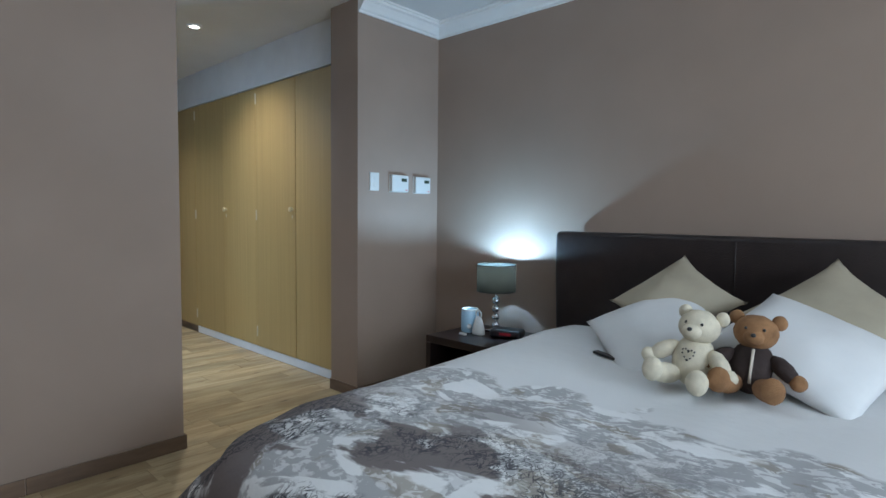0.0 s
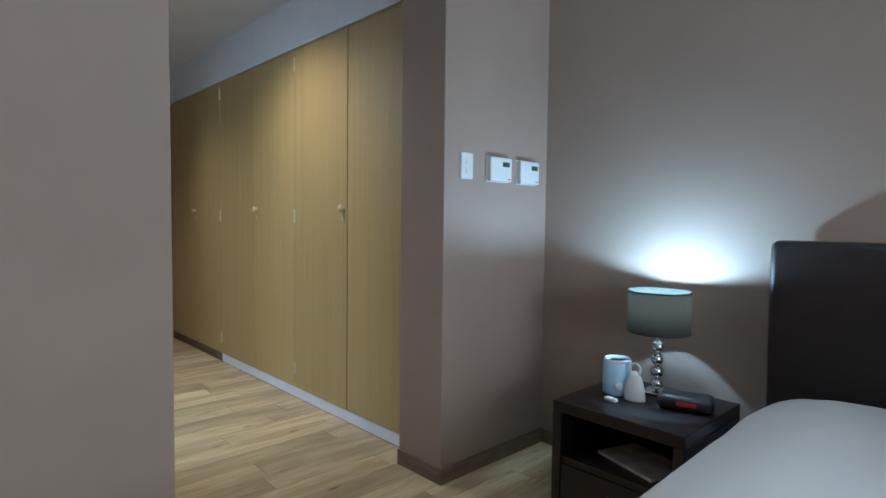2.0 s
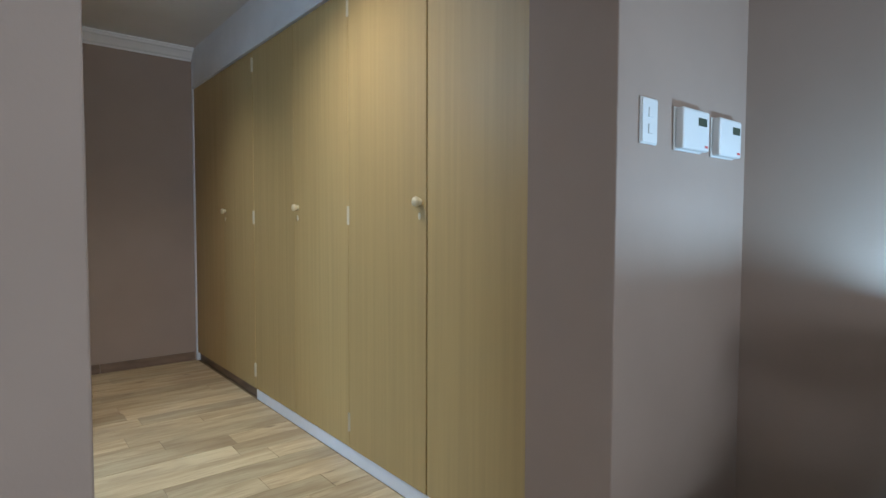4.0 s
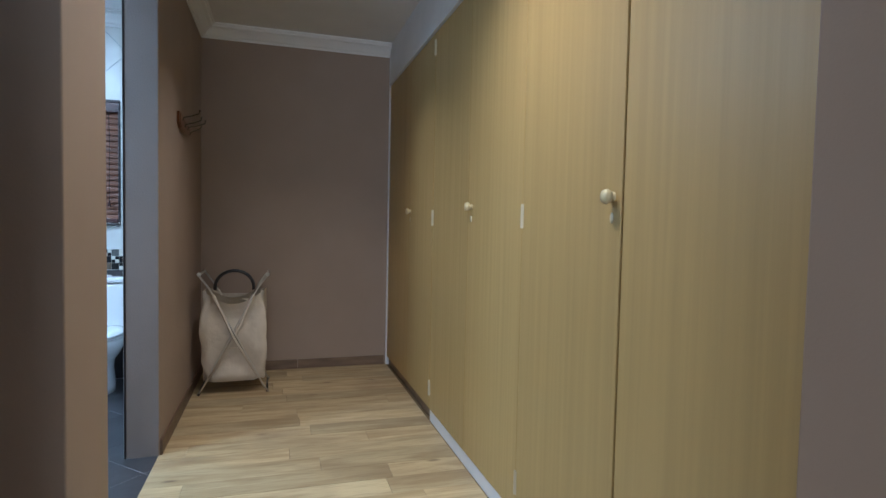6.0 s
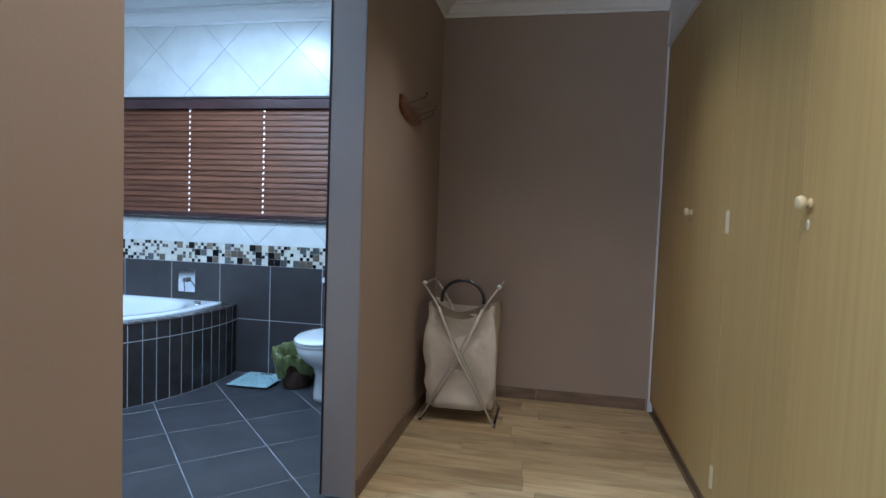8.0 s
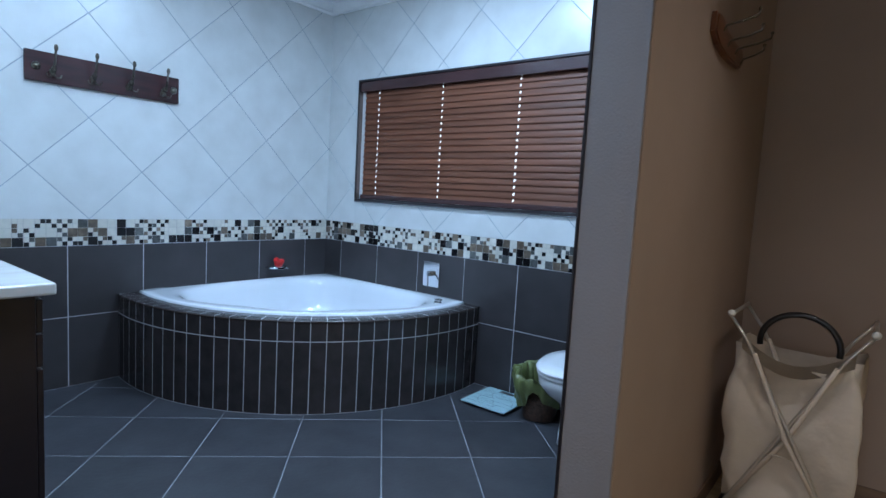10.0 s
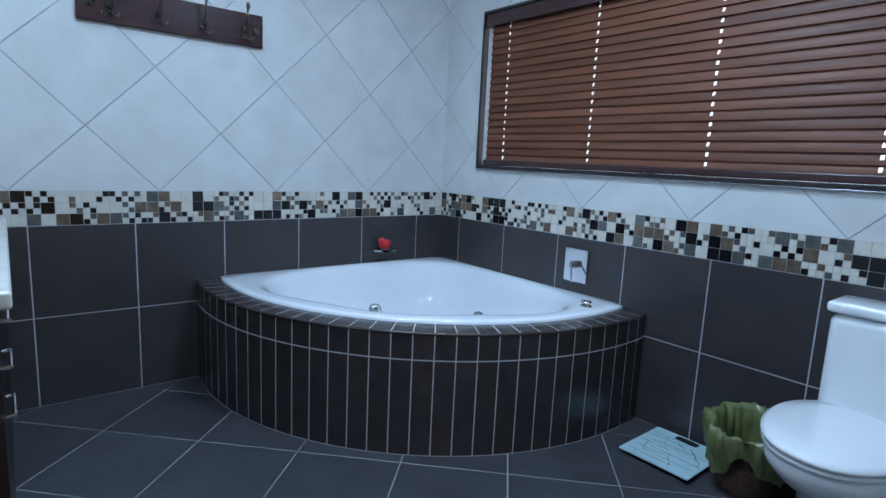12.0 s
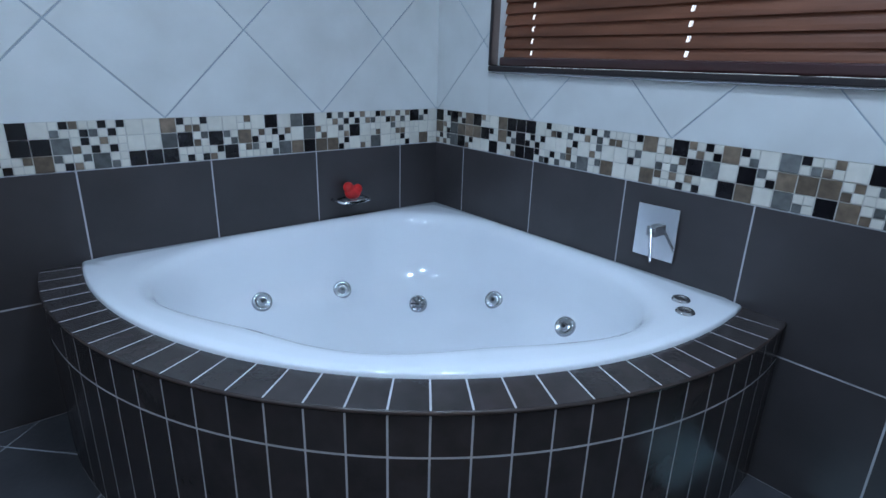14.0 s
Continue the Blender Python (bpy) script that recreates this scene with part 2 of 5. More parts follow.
def shade_mat():
    """Thin dark green cloth that lets a little of the bulb's light through."""
    m = bpy.data.materials.new("green_lampshade_cloth")
    m.use_nodes = True
    nt = m.node_tree
    n, l = nt.nodes, nt.links
    d, t, x = n.new("ShaderNodeBsdfDiffuse"), n.new("ShaderNodeBsdfTranslucent"), n.new("ShaderNodeMixShader")
    w = n.new("ShaderNodeTexNoise")
    w.inputs["Scale"].default_value = 90
    r = n.new("ShaderNodeMix")
    r.data_type = "RGBA"
    r.inputs[6].default_value, r.inputs[7].default_value = (0.030, 0.031, 0.026, 1), (0.046, 0.047, 0.040, 1)
    l.new(w.outputs[0], r.inputs[0]), l.new(r.outputs[2], d.inputs[0])
    t.inputs[0].default_value = (0.0070, 0.0052, 0.0034, 1)
    x.inputs[0].default_value = 0.5
    l.new(d.outputs[0], x.inputs[1]), l.new(t.outputs[0], x.inputs[2]), l.new(x.outputs[0], n["Material Output"].inputs[0])
    return m


M["shade"] = shade_mat()


def duvet_mat():
    """White cotton with a printed winter wood: grey clumps, bare twigs and taupe patches towards the foot."""
    m = bpy.data.materials.new("printed_duvet_cotton")
    m.use_nodes = True
    nt = m.node_tree
    n, l = nt.nodes, nt.links
    p = n["Principled BSDF"]
    p.inputs["Roughness"].default_value = 0.9
    tc = n.new("ShaderNodeTexCoord")

    def noise_node(scale, detail, dist=0.0, stretch=(1, 1, 1), off=0.0):
        mp = n.new("ShaderNodeMapping")
        mp.inputs["Scale"].default_value, mp.inputs["Location"].default_value = stretch, (off, off, 0)
        l.new(tc.outputs["Object"], mp.inputs[0])
        t = n.new("ShaderNodeTexNoise")
        t.inputs["Scale"].default_value, t.inputs["Detail"].default_value, t.inputs["Distortion"].default_value = scale, detail, dist
        l.new(mp.outputs[0], t.inputs["Vector"])
        return t.outputs[0]

    def math_node(op, a, b=None):
        k = n.new("ShaderNodeMath")
        k.operation = op
        for i, v in enumerate((a, b)):
            if v is None:
                continue
            if isinstance(v, (int, float)):
                k.inputs[i].default_value = v
            else:
                l.new(v, k.inputs[i])
        return k.outputs[0]

    def step(v, lo, hi):
        k = n.new("ShaderNodeMapRange")
        k.inputs[1].default_value, k.inputs[2].default_value = lo, hi
        l.new(v, k.inputs[0])
        return k.outputs[0]

    def blend(f, a, b):
        k = n.new("ShaderNodeMix")
        k.data_type = "RGBA"
        l.new(f, k.inputs[0])
        for i, v in ((6, a), (7, b)):
            if isinstance(v, tuple):
                k.inputs[i].default_value = (*v, 1)
            else:
                l.new(v, k.inputs[i])
        return k.outputs[2]

    sp = n.new("ShaderNodeSeparateXYZ")
    l.new(tc.outputs["Object"], sp.inputs[0])
    y = sp.outputs[1]
    edge = math_node("ADD", y, math_node("MULTIPLY", noise_node(3.2, 2), 0.55))
    wood = step(math_node("ADD", edge, math_node("MULTIPLY", noise_node(30, 2), 0.03)), 2.04, 2.01)   # 1 in the printed part
    clump = step(noise_node(3.8, 8, 0.8, (1, 1.9, 0.4)), 0.455, 0.48)
    dark = step(noise_node(2.4, 6, 0.5, (1, 2.0, 0.4), 4.2), 0.49, 0.52)
    taupe = step(noise_node(4.2, 7, 0.3, (1, 1.6, 0.4), 9.1), 0.54, 0.58)
    speck = step(noise_node(22, 5, 1.0, (1, 1.6, 1)), 0.52, 0.58)
    def ridge(scale, width, off):
        """Thin winding lines."""
        k = math_node("ABSOLUTE", math_node("SUBTRACT", noise_node(scale, 3, 1.4, (1.5, 1, 0.6), off), 0.5))
        return step(k, width, width * 0.45)

    lines = math_node("MAXIMUM", ridge(7, 0.018, 3.0), math_node("MAXIMUM", ridge(12, 0.028, 6.0), ridge(18, 0.032, 1.0)))
    twig = math_node("MULTIPLY", lines, step(noise_node(2.6, 4, 0.4, (1, 1.5, 0.4), 2.0), 0.43, 0.50))
    foot = step(math_node("ADD", y, math_node("MULTIPLY", noise_node(2.0, 2, 0, (1, 1, 1), 7.0), 0.6)), 1.85, 1.45)
    c = blend(clump, (0.74, 0.75, 0.76), (0.38, 0.385, 0.40))
    c = blend(math_node("MULTIPLY", taupe, 0.75), c, (0.27, 0.24, 0.20))
    c = blend(math_node("MULTIPLY", speck, 0.65), c, (0.72, 0.73, 0.74))
    c = blend(math_node("MULTIPLY", dark, foot), c, (0.16, 0.138, 0.138))
    c = blend(math_node("MULTIPLY", twig, foot), c, (0.05, 0.05, 0.06))
    c = blend(wood, (0.66, 0.67, 0.68), c)
    l.new(c, p.inputs["Base Color"])
    bp = n.new("ShaderNodeBump")
    bp.inputs["Strength"].default_value, bp.inputs["Distance"].default_value = 0.35, 0.02
    l.new(noise_node(9, 4), bp.inputs["Height"]), l.new(bp.outputs[0], p.inputs["Normal"])
    return m


M["duvet"] = duvet_mat()

# ---- mesh helpers ----


def mesh_of(bm, name, mats, smooth=False):
    me = bpy.data.meshes.new(name)
    bmesh.ops.recalc_face_normals(bm, faces=bm.faces)
    bm.to_mesh(me)
    bm.free()
    for k in (mats if isinstance(mats, (list, tuple)) else [mats]):
        me.materials.append(k)
    if smooth:
        me.shade_smooth()
    return me


def part(name, bm, material, parent=None, label="", smooth=False):
    ob = new(name, mesh_of(bm, name, material, smooth))
    if parent:
        ob.parent = parent
    if label:
        ob["label"] = label
    return ob


def empty(name, at=(0, 0, 0), **tags):
    ob = new(name)
    ob.location = at
    return tagged(ob, **tags)


def box(x0, x1, y0, y1, z0, z1, bevel=0.0, bm=None, seg=2, mi=0):
    b = bm if bm is not None else bmesh.new()
    r = bmesh.ops.create_cube(b, size=1, matrix=Matrix.LocRotScale(((x0 + x1) / 2, (y0 + y1) / 2, (z0 + z1) / 2), None, (abs(x1 - x0), abs(y1 - y0), abs(z1 - z0))))
    vs = r["verts"]
    if bevel:
        es = list({e for v in vs for e in v.link_edges})
        r = bmesh.ops.bevel(b, geom=es, offset=bevel, segments=seg, profile=0.5, affect="EDGES")
        for f in r["faces"]:
            f.material_index = mi
    else:
        for f in {f for v in vs for f in v.link_faces}:
            f.material_index = mi
    return b


def lathe(profile, n=32, m=None, bm=None, mi=0):
    """A turned shape from (radius, height) pairs."""
    b = bm if bm is not None else bmesh.new()
    m = m or Matrix()
    rings = []
    for r, z in profile:
        rings.append([b.verts.new(m @ Vector((r * math.cos(2 * math.pi * i / n), r * math.sin(2 * math.pi * i / n), z))) for i in range(n)])
    for p, q in zip(rings, rings[1:]):
        for i in range(n):
            f = b.faces.new((p[i], p[(i + 1) % n], q[(i + 1) % n], q[i]))
            f.material_index = mi
    for ring in (rings[0], rings[-1]):
        f = b.faces.new(ring)
        f.material_index = mi
    return b


def ball(c, r, rot=None, bm=None, mi=0, n=20):
    b = bm if bm is not None else bmesh.new()
    k = bmesh.ops.create_uvsphere(b, u_segments=n, v_segments=n // 2 + 2, radius=1, matrix=Matrix.LocRotScale(c, rot or Euler((0, 0, 0)), r if isinstance(r, tuple) else (r, r, r)))
    for f in {f for v in k["verts"] for f in v.link_faces}:
        f.material_index = mi
    return b


def tube(points, r, bm=None, n=8, mi=0):
    """A round bar along points."""
    b = bm if bm is not None else bmesh.new()
    pts = [Vector(p) for p in points]
    rings = []
    for i, p in enumerate(pts):
        d = (pts[min(i + 1, len(pts) - 1)] - pts[max(i - 1, 0)]).normalized()
        u = d.orthogonal().normalized() if i == 0 else (u - d * u.dot(d)).normalized()
        w = d.cross(u)
        rings.append([b.verts.new(p + r * (math.cos(2 * math.pi * k / n) * u + math.sin(2 * math.pi * k / n) * w)) for k in range(n)])
    for p, q in zip(rings, rings[1:]):
        for k in range(n):
            b.faces.new((p[k], p[(k + 1) % n], q[(k + 1) % n], q[k])).material_index = mi
    b.faces.new(rings[0]).material_index = mi
    b.faces.new(rings[-1]).material_index = mi
    return b


def prism(poly, d, m, bm=None):
    """A flat plate: a polygon in the plane of m, d thick along its z."""
    b = bm if bm is not None else bmesh.new()
    lo = [b.verts.new(m @ Vector((x, y, 0))) for x, y in poly]
    hi = [b.verts.new(m @ Vector((x, y, d))) for x, y in poly]
    b.faces.new(hi)
    b.faces.new(lo[::-1])
    k = len(poly)
    for i in range(k):
        b.faces.new((lo[i], lo[(i + 1) % k], hi[(i + 1) % k], hi[i]))
    return b


def clip(poly, x0, x1, y0, y1):
    def cut(p, axis, lim, keep_low):
        out = []
        for i in range(len(p)):
            a, b = p[i], p[(i + 1) % len(p)]
            ia, ib = ((a[axis] <= lim) == keep_low), ((b[axis] <= lim) == keep_low)
            if ia:
                out.append(a)
            if ia != ib:
                t = (lim - a[axis]) / (b[axis] - a[axis])
                out.append((a[0] + t * (b[0] - a[0]), a[1] + t * (b[1] - a[1])))
        return out
    for axis, lim, low in ((0, x0, False), (0, x1, True), (1, y0, False), (1, y1, True)):
        poly = cut(poly, axis, lim, low)
        if len(poly) < 3:
            return []
    area = 0.5 * abs(sum(poly[i][0] * poly[(i + 1) % len(poly)][1] - poly[(i + 1) % len(poly)][0] * poly[i][1] for i in range(len(poly))))
    return poly if area > 2e-5 else []


def structure(name, bm, material, label, category):
    return tagged(part(name, bm, material), label, category, kind="structure")


# ---- the shell ----
EAST = 2.9
SOUTH = -1.6
floor_wood = structure("floor", box(END_X, EAST, 1.0, WALL_N, -0.12, -0.006), M["plank_joint"], "wood-look plank floor in bedroom and passage", "floor")
box_bed = box(-3.86, EAST, SOUTH, 1.0, -0.12, -0.006)
floor_bed = structure("floor_2", box_bed, M["plank_joint"], "wood-look plank floor of the bedroom", "floor")
floor_bath = structure("floor_3", box(BW, BE, BS, 1.0, -0.12, -0.0014), M["floor_grout"], "charcoal tiled bathroom floor with pale diagonal joints", "floor")
structure("ceiling", box(-7.0, EAST + 0.1, -2.2, 3.2, CEIL, CEIL + 0.1), M["ceiling"], "plain white plaster ceiling", "ceiling")
structure("wall_north", box(NIB_X, EAST, WALL_N, WALL_N + 0.15, -0.1, CEIL), M["wall"], "taupe painted bedroom wall behind the bed", "wall")
structure("wall_nib", box(NIB_X - 0.3, NIB_X, 2.325, WALL_N + 0.15, -0.1, CEIL, 0.004), M["wall"], "taupe painted stub wall with switches", "wall")
# bedroom's west pier, beside the opening of the passage
structure("wall_pier", box(NIB_X - 0.15, NIB_X, SOUTH, 1.192, -0.1, CEIL, 0.004), M["wall"], "taupe painted bedroom wall ending at the passage", "wall")
structure("wall_pier_2", box(-3.86, -3.58, -0.2, 1.165, -0.1, CEIL, 0.004), M["wall"], "taupe painted pier beside the bathroom opening", "wall")
structure("wall_recess", box(-3.58, NIB_X - 0.15, -0.2, -0.1, -0.1, CEIL), M["wall"], "taupe painted wall at the back of a dark recess", "wall")
structure("wall_end", box(END_X - 0.15, END_X, BN, 3.2, -0.1, CEIL), M["wall"], "dark taupe painted wall at the passage end", "wall")
structure("wall_passage", box(END_X - 0.06, -5.33, BN, 1.005, -0.1, CEIL, 0.003), M["wall"], "taupe painted wall between passage and bathroom", "wall")
structure("trim_jamb", box(-5.33, -5.327, BN + 0.003, 1.0, 0.0, CEIL - 0.002), M["jamb"], "grey plastered reveal of the bathroom opening", "wall")
structure("trim_jamb_edge", box(-5.333, -5.325, BN - 0.006, BN + 0.002, 0.0, CEIL - 0.002), M["win_frame"], "dark metal tile edge trim", "trim")
structure("wall_wardrobe_back", box(END_X - 0.15, NIB_X - 0.3, 3.05, 3.2, -0.1, CEIL), M["wall"], "plain wall behind the wardrobes", "wall")
structure("wall_east", box(EAST, EAST + 0.15, SOUTH, WALL_N + 0.15, -0.1, 0.9), M["wall"], "taupe painted wall under the added bedroom window", "wall")
structure("wall_east_2", box(EAST, EAST + 0.15, SOUTH, WALL_N + 0.15, 2.2, CEIL), M["wall"], "taupe painted wall over the added bedroom window", "wall")
structure("wall_east_3", box(EAST, EAST + 0.15, SOUTH, -0.4, 0.9, 2.2), M["wall"], "taupe painted wall beside the added bedroom window", "wall")
structure("wall_east_4", box(EAST, EAST + 0.15, 2.0, WALL_N + 0.15, 0.9, 2.2), M["wall"], "taupe painted wall beside the added bedroom window", "wall")
structure("wall_south", box(-3.0, EAST + 0.15, SOUTH - 0.15, SOUTH, -0.1, CEIL), M["wall"], "taupe painted bedroom wall", "wall")
# bathroom shell
structure("trim_mosaic_grout", box(BW - 0.0024, BW - 0.0012, BS, BN, 0.8025, 0.950), M["mosaic_grout"], "cream grout between the mosaic pieces", "grout")
structure("trim_mosaic_grout_2", box(BW, BE, BS - 0.0024, BS - 0.0012, 0.8025, 0.950), M["mosaic_grout"], "cream grout between the mosaic pieces", "grout")
structure("trim_dado_grout", box(BW - 0.0024, BW - 0.0012, BS, BN, 0, 0.802), M["grout"], "pale grout between the dark dado tiles", "grout")
structure("trim_dado_grout_2", box(BW, BE, BS - 0.0024, BS - 0.0012, 0, 0.802), M["grout"], "pale grout between the dark dado tiles", "grout")
WY0, WY1, WZ0, WZ1 = -1.69, 0.47, 1.12, 2.02
bm = box(BW - 0.2, BW - 0.0025, BS - 0.2, BN + 0.14, -0.1, WZ0)
box(BW - 0.2, BW - 0.0025, BS - 0.2, BN + 0.14, WZ1, CEIL, bm=bm)
box(BW - 0.2, BW - 0.0025, BS - 0.2, WY0, WZ0, WZ1, bm=bm)
box(BW - 0.2, BW - 0.0025, WY1, BN + 0.14, WZ0, WZ1, bm=bm)
wall_bw = structure("wall_west", bm, M["grey_grout"], "tiled bathroom wall with a wide window", "wall")
wall_bs = structure("wall_bath_south", box(BW - 0.002, BE + 0.15, BS - 0.2, BS - 0.0025, -0.1, CEIL), M["grey_grout"], "tiled bathroom wall with dark dado and mosaic band", "wall")
structure("wall_bath_east", box(BE, BE + 0.15, BS, -0.2, -0.1, CEIL), M["cream_tile"], "pale bathroom wall behind the vanity", "wall")
structure("wall_bath_north", box(BW, -5.335, BN - 0.01, BN - 0.002, 0.0, CEIL), M["cream_tile"], "pale tiled bathroom wall behind the toilet", "wall")


def cornice(name, p, q, inward, label):
    """A coved ceiling moulding from p to q; inward points into the room."""
    p, q, w = Vector((*p, CEIL)), Vector((*q, CEIL)), Vector((*inward, 0))
    prof = [(0.0, 0.0), (0.0, -0.095), (0.012, -0.095), (0.014, -0.082), (0.03, -0.075), (0.045, -0.055), (0.065, -0.035), (0.085, -0.028), (0.088, -0.014), (0.1, -0.012), (0.1, 0.0)]
    b = bmesh.new()
    a = [b.verts.new(p + w * (x + 0.001) + Vector((0, 0, z - 0.001))) for x, z in prof]
    c = [b.verts.new(q + w * (x + 0.001) + Vector((0, 0, z - 0.001))) for x, z in prof]
    for i in range(len(prof)):
        j = (i + 1) % len(prof)
        b.faces.new((a[i], a[j], c[j], c[i]))
    b.faces.new(a), b.faces.new(c)
    return structure(name, b, M["cornice"], label, "cornice")


CL = "white coved plaster cornice along the ceiling"
cornice("trim_cornice_1", (NIB_X, WALL_N), (EAST, WALL_N), (0, -1), CL)
cornice("trim_cornice_2", (NIB_X, 2.325), (NIB_X, WALL_N), (1, 0), CL)
cornice("trim_cornice_4", (END_X, 1.005), (END_X, DOOR_Y - 0.01), (1, 0), CL)
cornice("trim_cornice_5", (END_X, 1.005), (-5.33, 1.005), (0, 1), CL)
cornice("trim_cornice_6", (BW, BS), (BW, BN), (1, 0), CL)
cornice("trim_cornice_7", (BW, BS), (BE, BS), (0, 1), CL)


def skirting(name, x0, x1, y0, y1):
    return structure(name, box(x0, x1, y0, y1, 0, 0.075, 0.003), M["skirting"], "low brown wood-look skirting tile", "skirting")


T = 0.012
skirting("baseboard_1", NIB_X, EAST, WALL_N - T, WALL_N)
skirting("baseboard_2", NIB_X, NIB_X + T, 2.325 - T, WALL_N - T - 0.001)
skirting("baseboard_3", NIB_X - 0.3, NIB_X - 0.001, 2.325 - T, 2.325)
skirting("baseboard_4", NIB_X, NIB_X + T, SOUTH, 0.52)
skirting("baseboard_5", NIB_X, NIB_X + T, 0.524, 1.192 + T)
skirting("baseboard_6", NIB_X - 0.15, NIB_X - 0.001, 1.192, 1.192 + T)
skirting("baseboard_7", END_X, END_X + T, 1.006 + T, 1.72)
skirting("baseboard_8", END_X, END_X + T, 1.724, DOOR_Y - 0.02)
skirting("baseboard_9", END_X, -5.33, 1.005, 1.005 + T)
skirting("baseboard_10", -3.86, -3.58, 1.165, 1.165 + T)

# ---- bathroom window and blind ----
window = empty("window_1", (BW, 0, 1.5), label="wide dark-framed bathroom window behind a timber blind", category="window", kind="structure")


def under(ob, parent):
    ob.parent = parent
    ob.matrix_parent_inverse = Matrix.Translation(parent.location).inverted()
    return ob


for z0, z1 in ((WZ0, WZ0 + 0.019), (WZ1 - 0.016, WZ1)):
    under(part("window_frame", box(BW - 0.03, BW + 0.012, WY0, WY1, z0, z1, 0.003), M["win_frame"]), window)
for y0 in (WY0, WY1 - 0.014):
    under(part("window_frame", box(BW - 0.03, BW + 0.012, y0, y0 + 0.014, WZ0 + 0.020, WZ1 - 0.017, 0.003), M["win_frame"]), window)
for y0, y1 in ((WY0, -0.615), (-0.615, WY1)):
    pane = under(part("pane", box(BW - 0.15, BW - 0.146, y0, y1, WZ0, WZ1), M["glass"]), window)
    pane.visible_shadow = False
under(part("sill_strip", box(BW - 0.005, BW + 0.016, WY0 + 0.01, WY1 - 0.01, WZ0 - 0.007, WZ0 - 0.001, 0.002), M["dark_chrome"], None, "thin bright metal sill strip"), window)
under(part("mullion", box(BW - 0.165, BW - 0.13, -0.63, -0.60, WZ0, WZ1), M["win_frame"]), window)
part_sky = structure("backdrop", box(BW - 1.6, BW - 1.55, -4.5, 3.5, -1.0, 5.0), M["sky_glow"], "bright overcast sky outside the bathroom window", "sky")

blind = empty("venetian_blind", (BW, -0.6, 1.5), label="closed dark brown timber venetian blind in the window", category="blind")
CORDS = (-1.50, -0.90, -0.30, 0.29)
by0, by1 = WY0 + 0.05, WY1 - 0.017
under(part("headrail", box(BW - 0.062, BW + 0.006, by0 - 0.03, by1 + 0.012, WZ1 - 0.088, WZ1 - 0.018, 0.004), M["blind_rail"], None, "dark stained timber valance"), blind)
under(part("bottom_rail", box(BW - 0.05, BW + 0.002, by0, by1, WZ0 + 0.0195, WZ0 + 0.052, 0.006), M["blind_rail"], None, "dark stained bottom rail"), blind)
slat_bm = bmesh.new()
stops = [by0] + [v for c in CORDS for v in (c - 0.006, c + 0.006)] + [by1]


def slat_strip(b, x0, x1, y0, y1):
    """A stretch of slat, slightly crowned across its width."""
    ends = []
    for y in (y0, y1):
        xs = [x0 + (x1 - x0) * k / 4 for k in range(5)]
        up = [b.verts.new((x, y, 0.0036 * (1 - (x / 0.026) ** 2) + 0.0014)) for x in xs]
        dn = [b.verts.new((x, y, 0.0036 * (1 - (x / 0.026) ** 2) - 0.0014)) for x in reversed(xs)]
        ends.append(up + dn)
    for k in range(10):
        b.faces.new((ends[0][k], ends[0][(k + 1) % 10], ends[1][(k + 1) % 10], ends[1][k]))
    b.faces.new(ends[0]), b.faces.new(ends[1])


for i in range(len(stops) - 1):
    if i % 2 == 0:
        slat_strip(slat_bm, -0.026, 0.026, stops[i], stops[i + 1])
    else:
        slat_strip(slat_bm, -0.026, -0.009, stops[i], stops[i + 1])
        slat_strip(slat_bm, 0.009, 0.026, stops[i], stops[i + 1])
slat_bm.transform(Matrix.Rotation(radians(71), 4, "Y"))
slat_me = mesh_of(slat_bm, "slat", M["blind"])
SLATS = 19
for i in range(SLATS):
    s = new("slat", slat_me)
    s.parent = blind
    z = WZ0 + 0.068 + i * (WZ1 - 0.1 - WZ0 - 0.068) / (SLATS - 1)
    s.location = Vector((BW - 0.03, 0, z)) - blind.location
    s.rotation_euler = (0, radians(random.uniform(-2.5, 2.5)), 0)
for c in CORDS:
    under(part("cord", tube([(BW - 0.03, c, WZ0 + 0.04), (BW - 0.03, c, WZ1 - 0.08)], 0.0012, n=5), M["blind"]), blind)

for c, z in ((0.375, 1.36), (0.40, 1.30)):
    pull = under(part("pull_cord", tube([(BW + 0.012, c, WZ1 - 0.09), (BW + 0.014, c + 0.004, 1.7), (BW + 0.012, c, z)], 0.0022, n=6), M["blind_rail"], None, "dark red pull cord"), blind)
    under(part("tassel", lathe([(0.004, 0.04), (0.008, 0.03), (0.011, 0.004), (0.008, 0)], 12, Matrix.Translation((BW + 0.012, c, z - 0.04))), M["blind_rail"], None, "turned wooden tassel", True), pull)

# ---- wardrobes along the passage ----
W_TOP, W_BOT = 2.3, 0.072
bulk = structure("wall_bulkhead", box(END_X, NIB_X - 0.3, DOOR_Y - 0.004, DOOR_Y + 0.1, W_TOP + 0.02, CEIL), M["white_paint"], "white painted panel over the wardrobe doors", "panel")
structure("trim_wardrobe", box(END_X + 0.03, NIB_X - 0.3, DOOR_Y - 0.016, DOOR_Y + 0.03, W_TOP + 0.004, W_TOP + 0.026, 0.003), M["white_paint"], "white painted rail above the wardrobe doors", "trim")
structure("trim_wardrobe_side", box(END_X + 0.001, END_X + 0.03, DOOR_Y - 0.008, DOOR_Y + 0.03, 0, CEIL - 0.1, 0.003), M["white_paint"], "white painted post at the wardrobe's end", "trim")
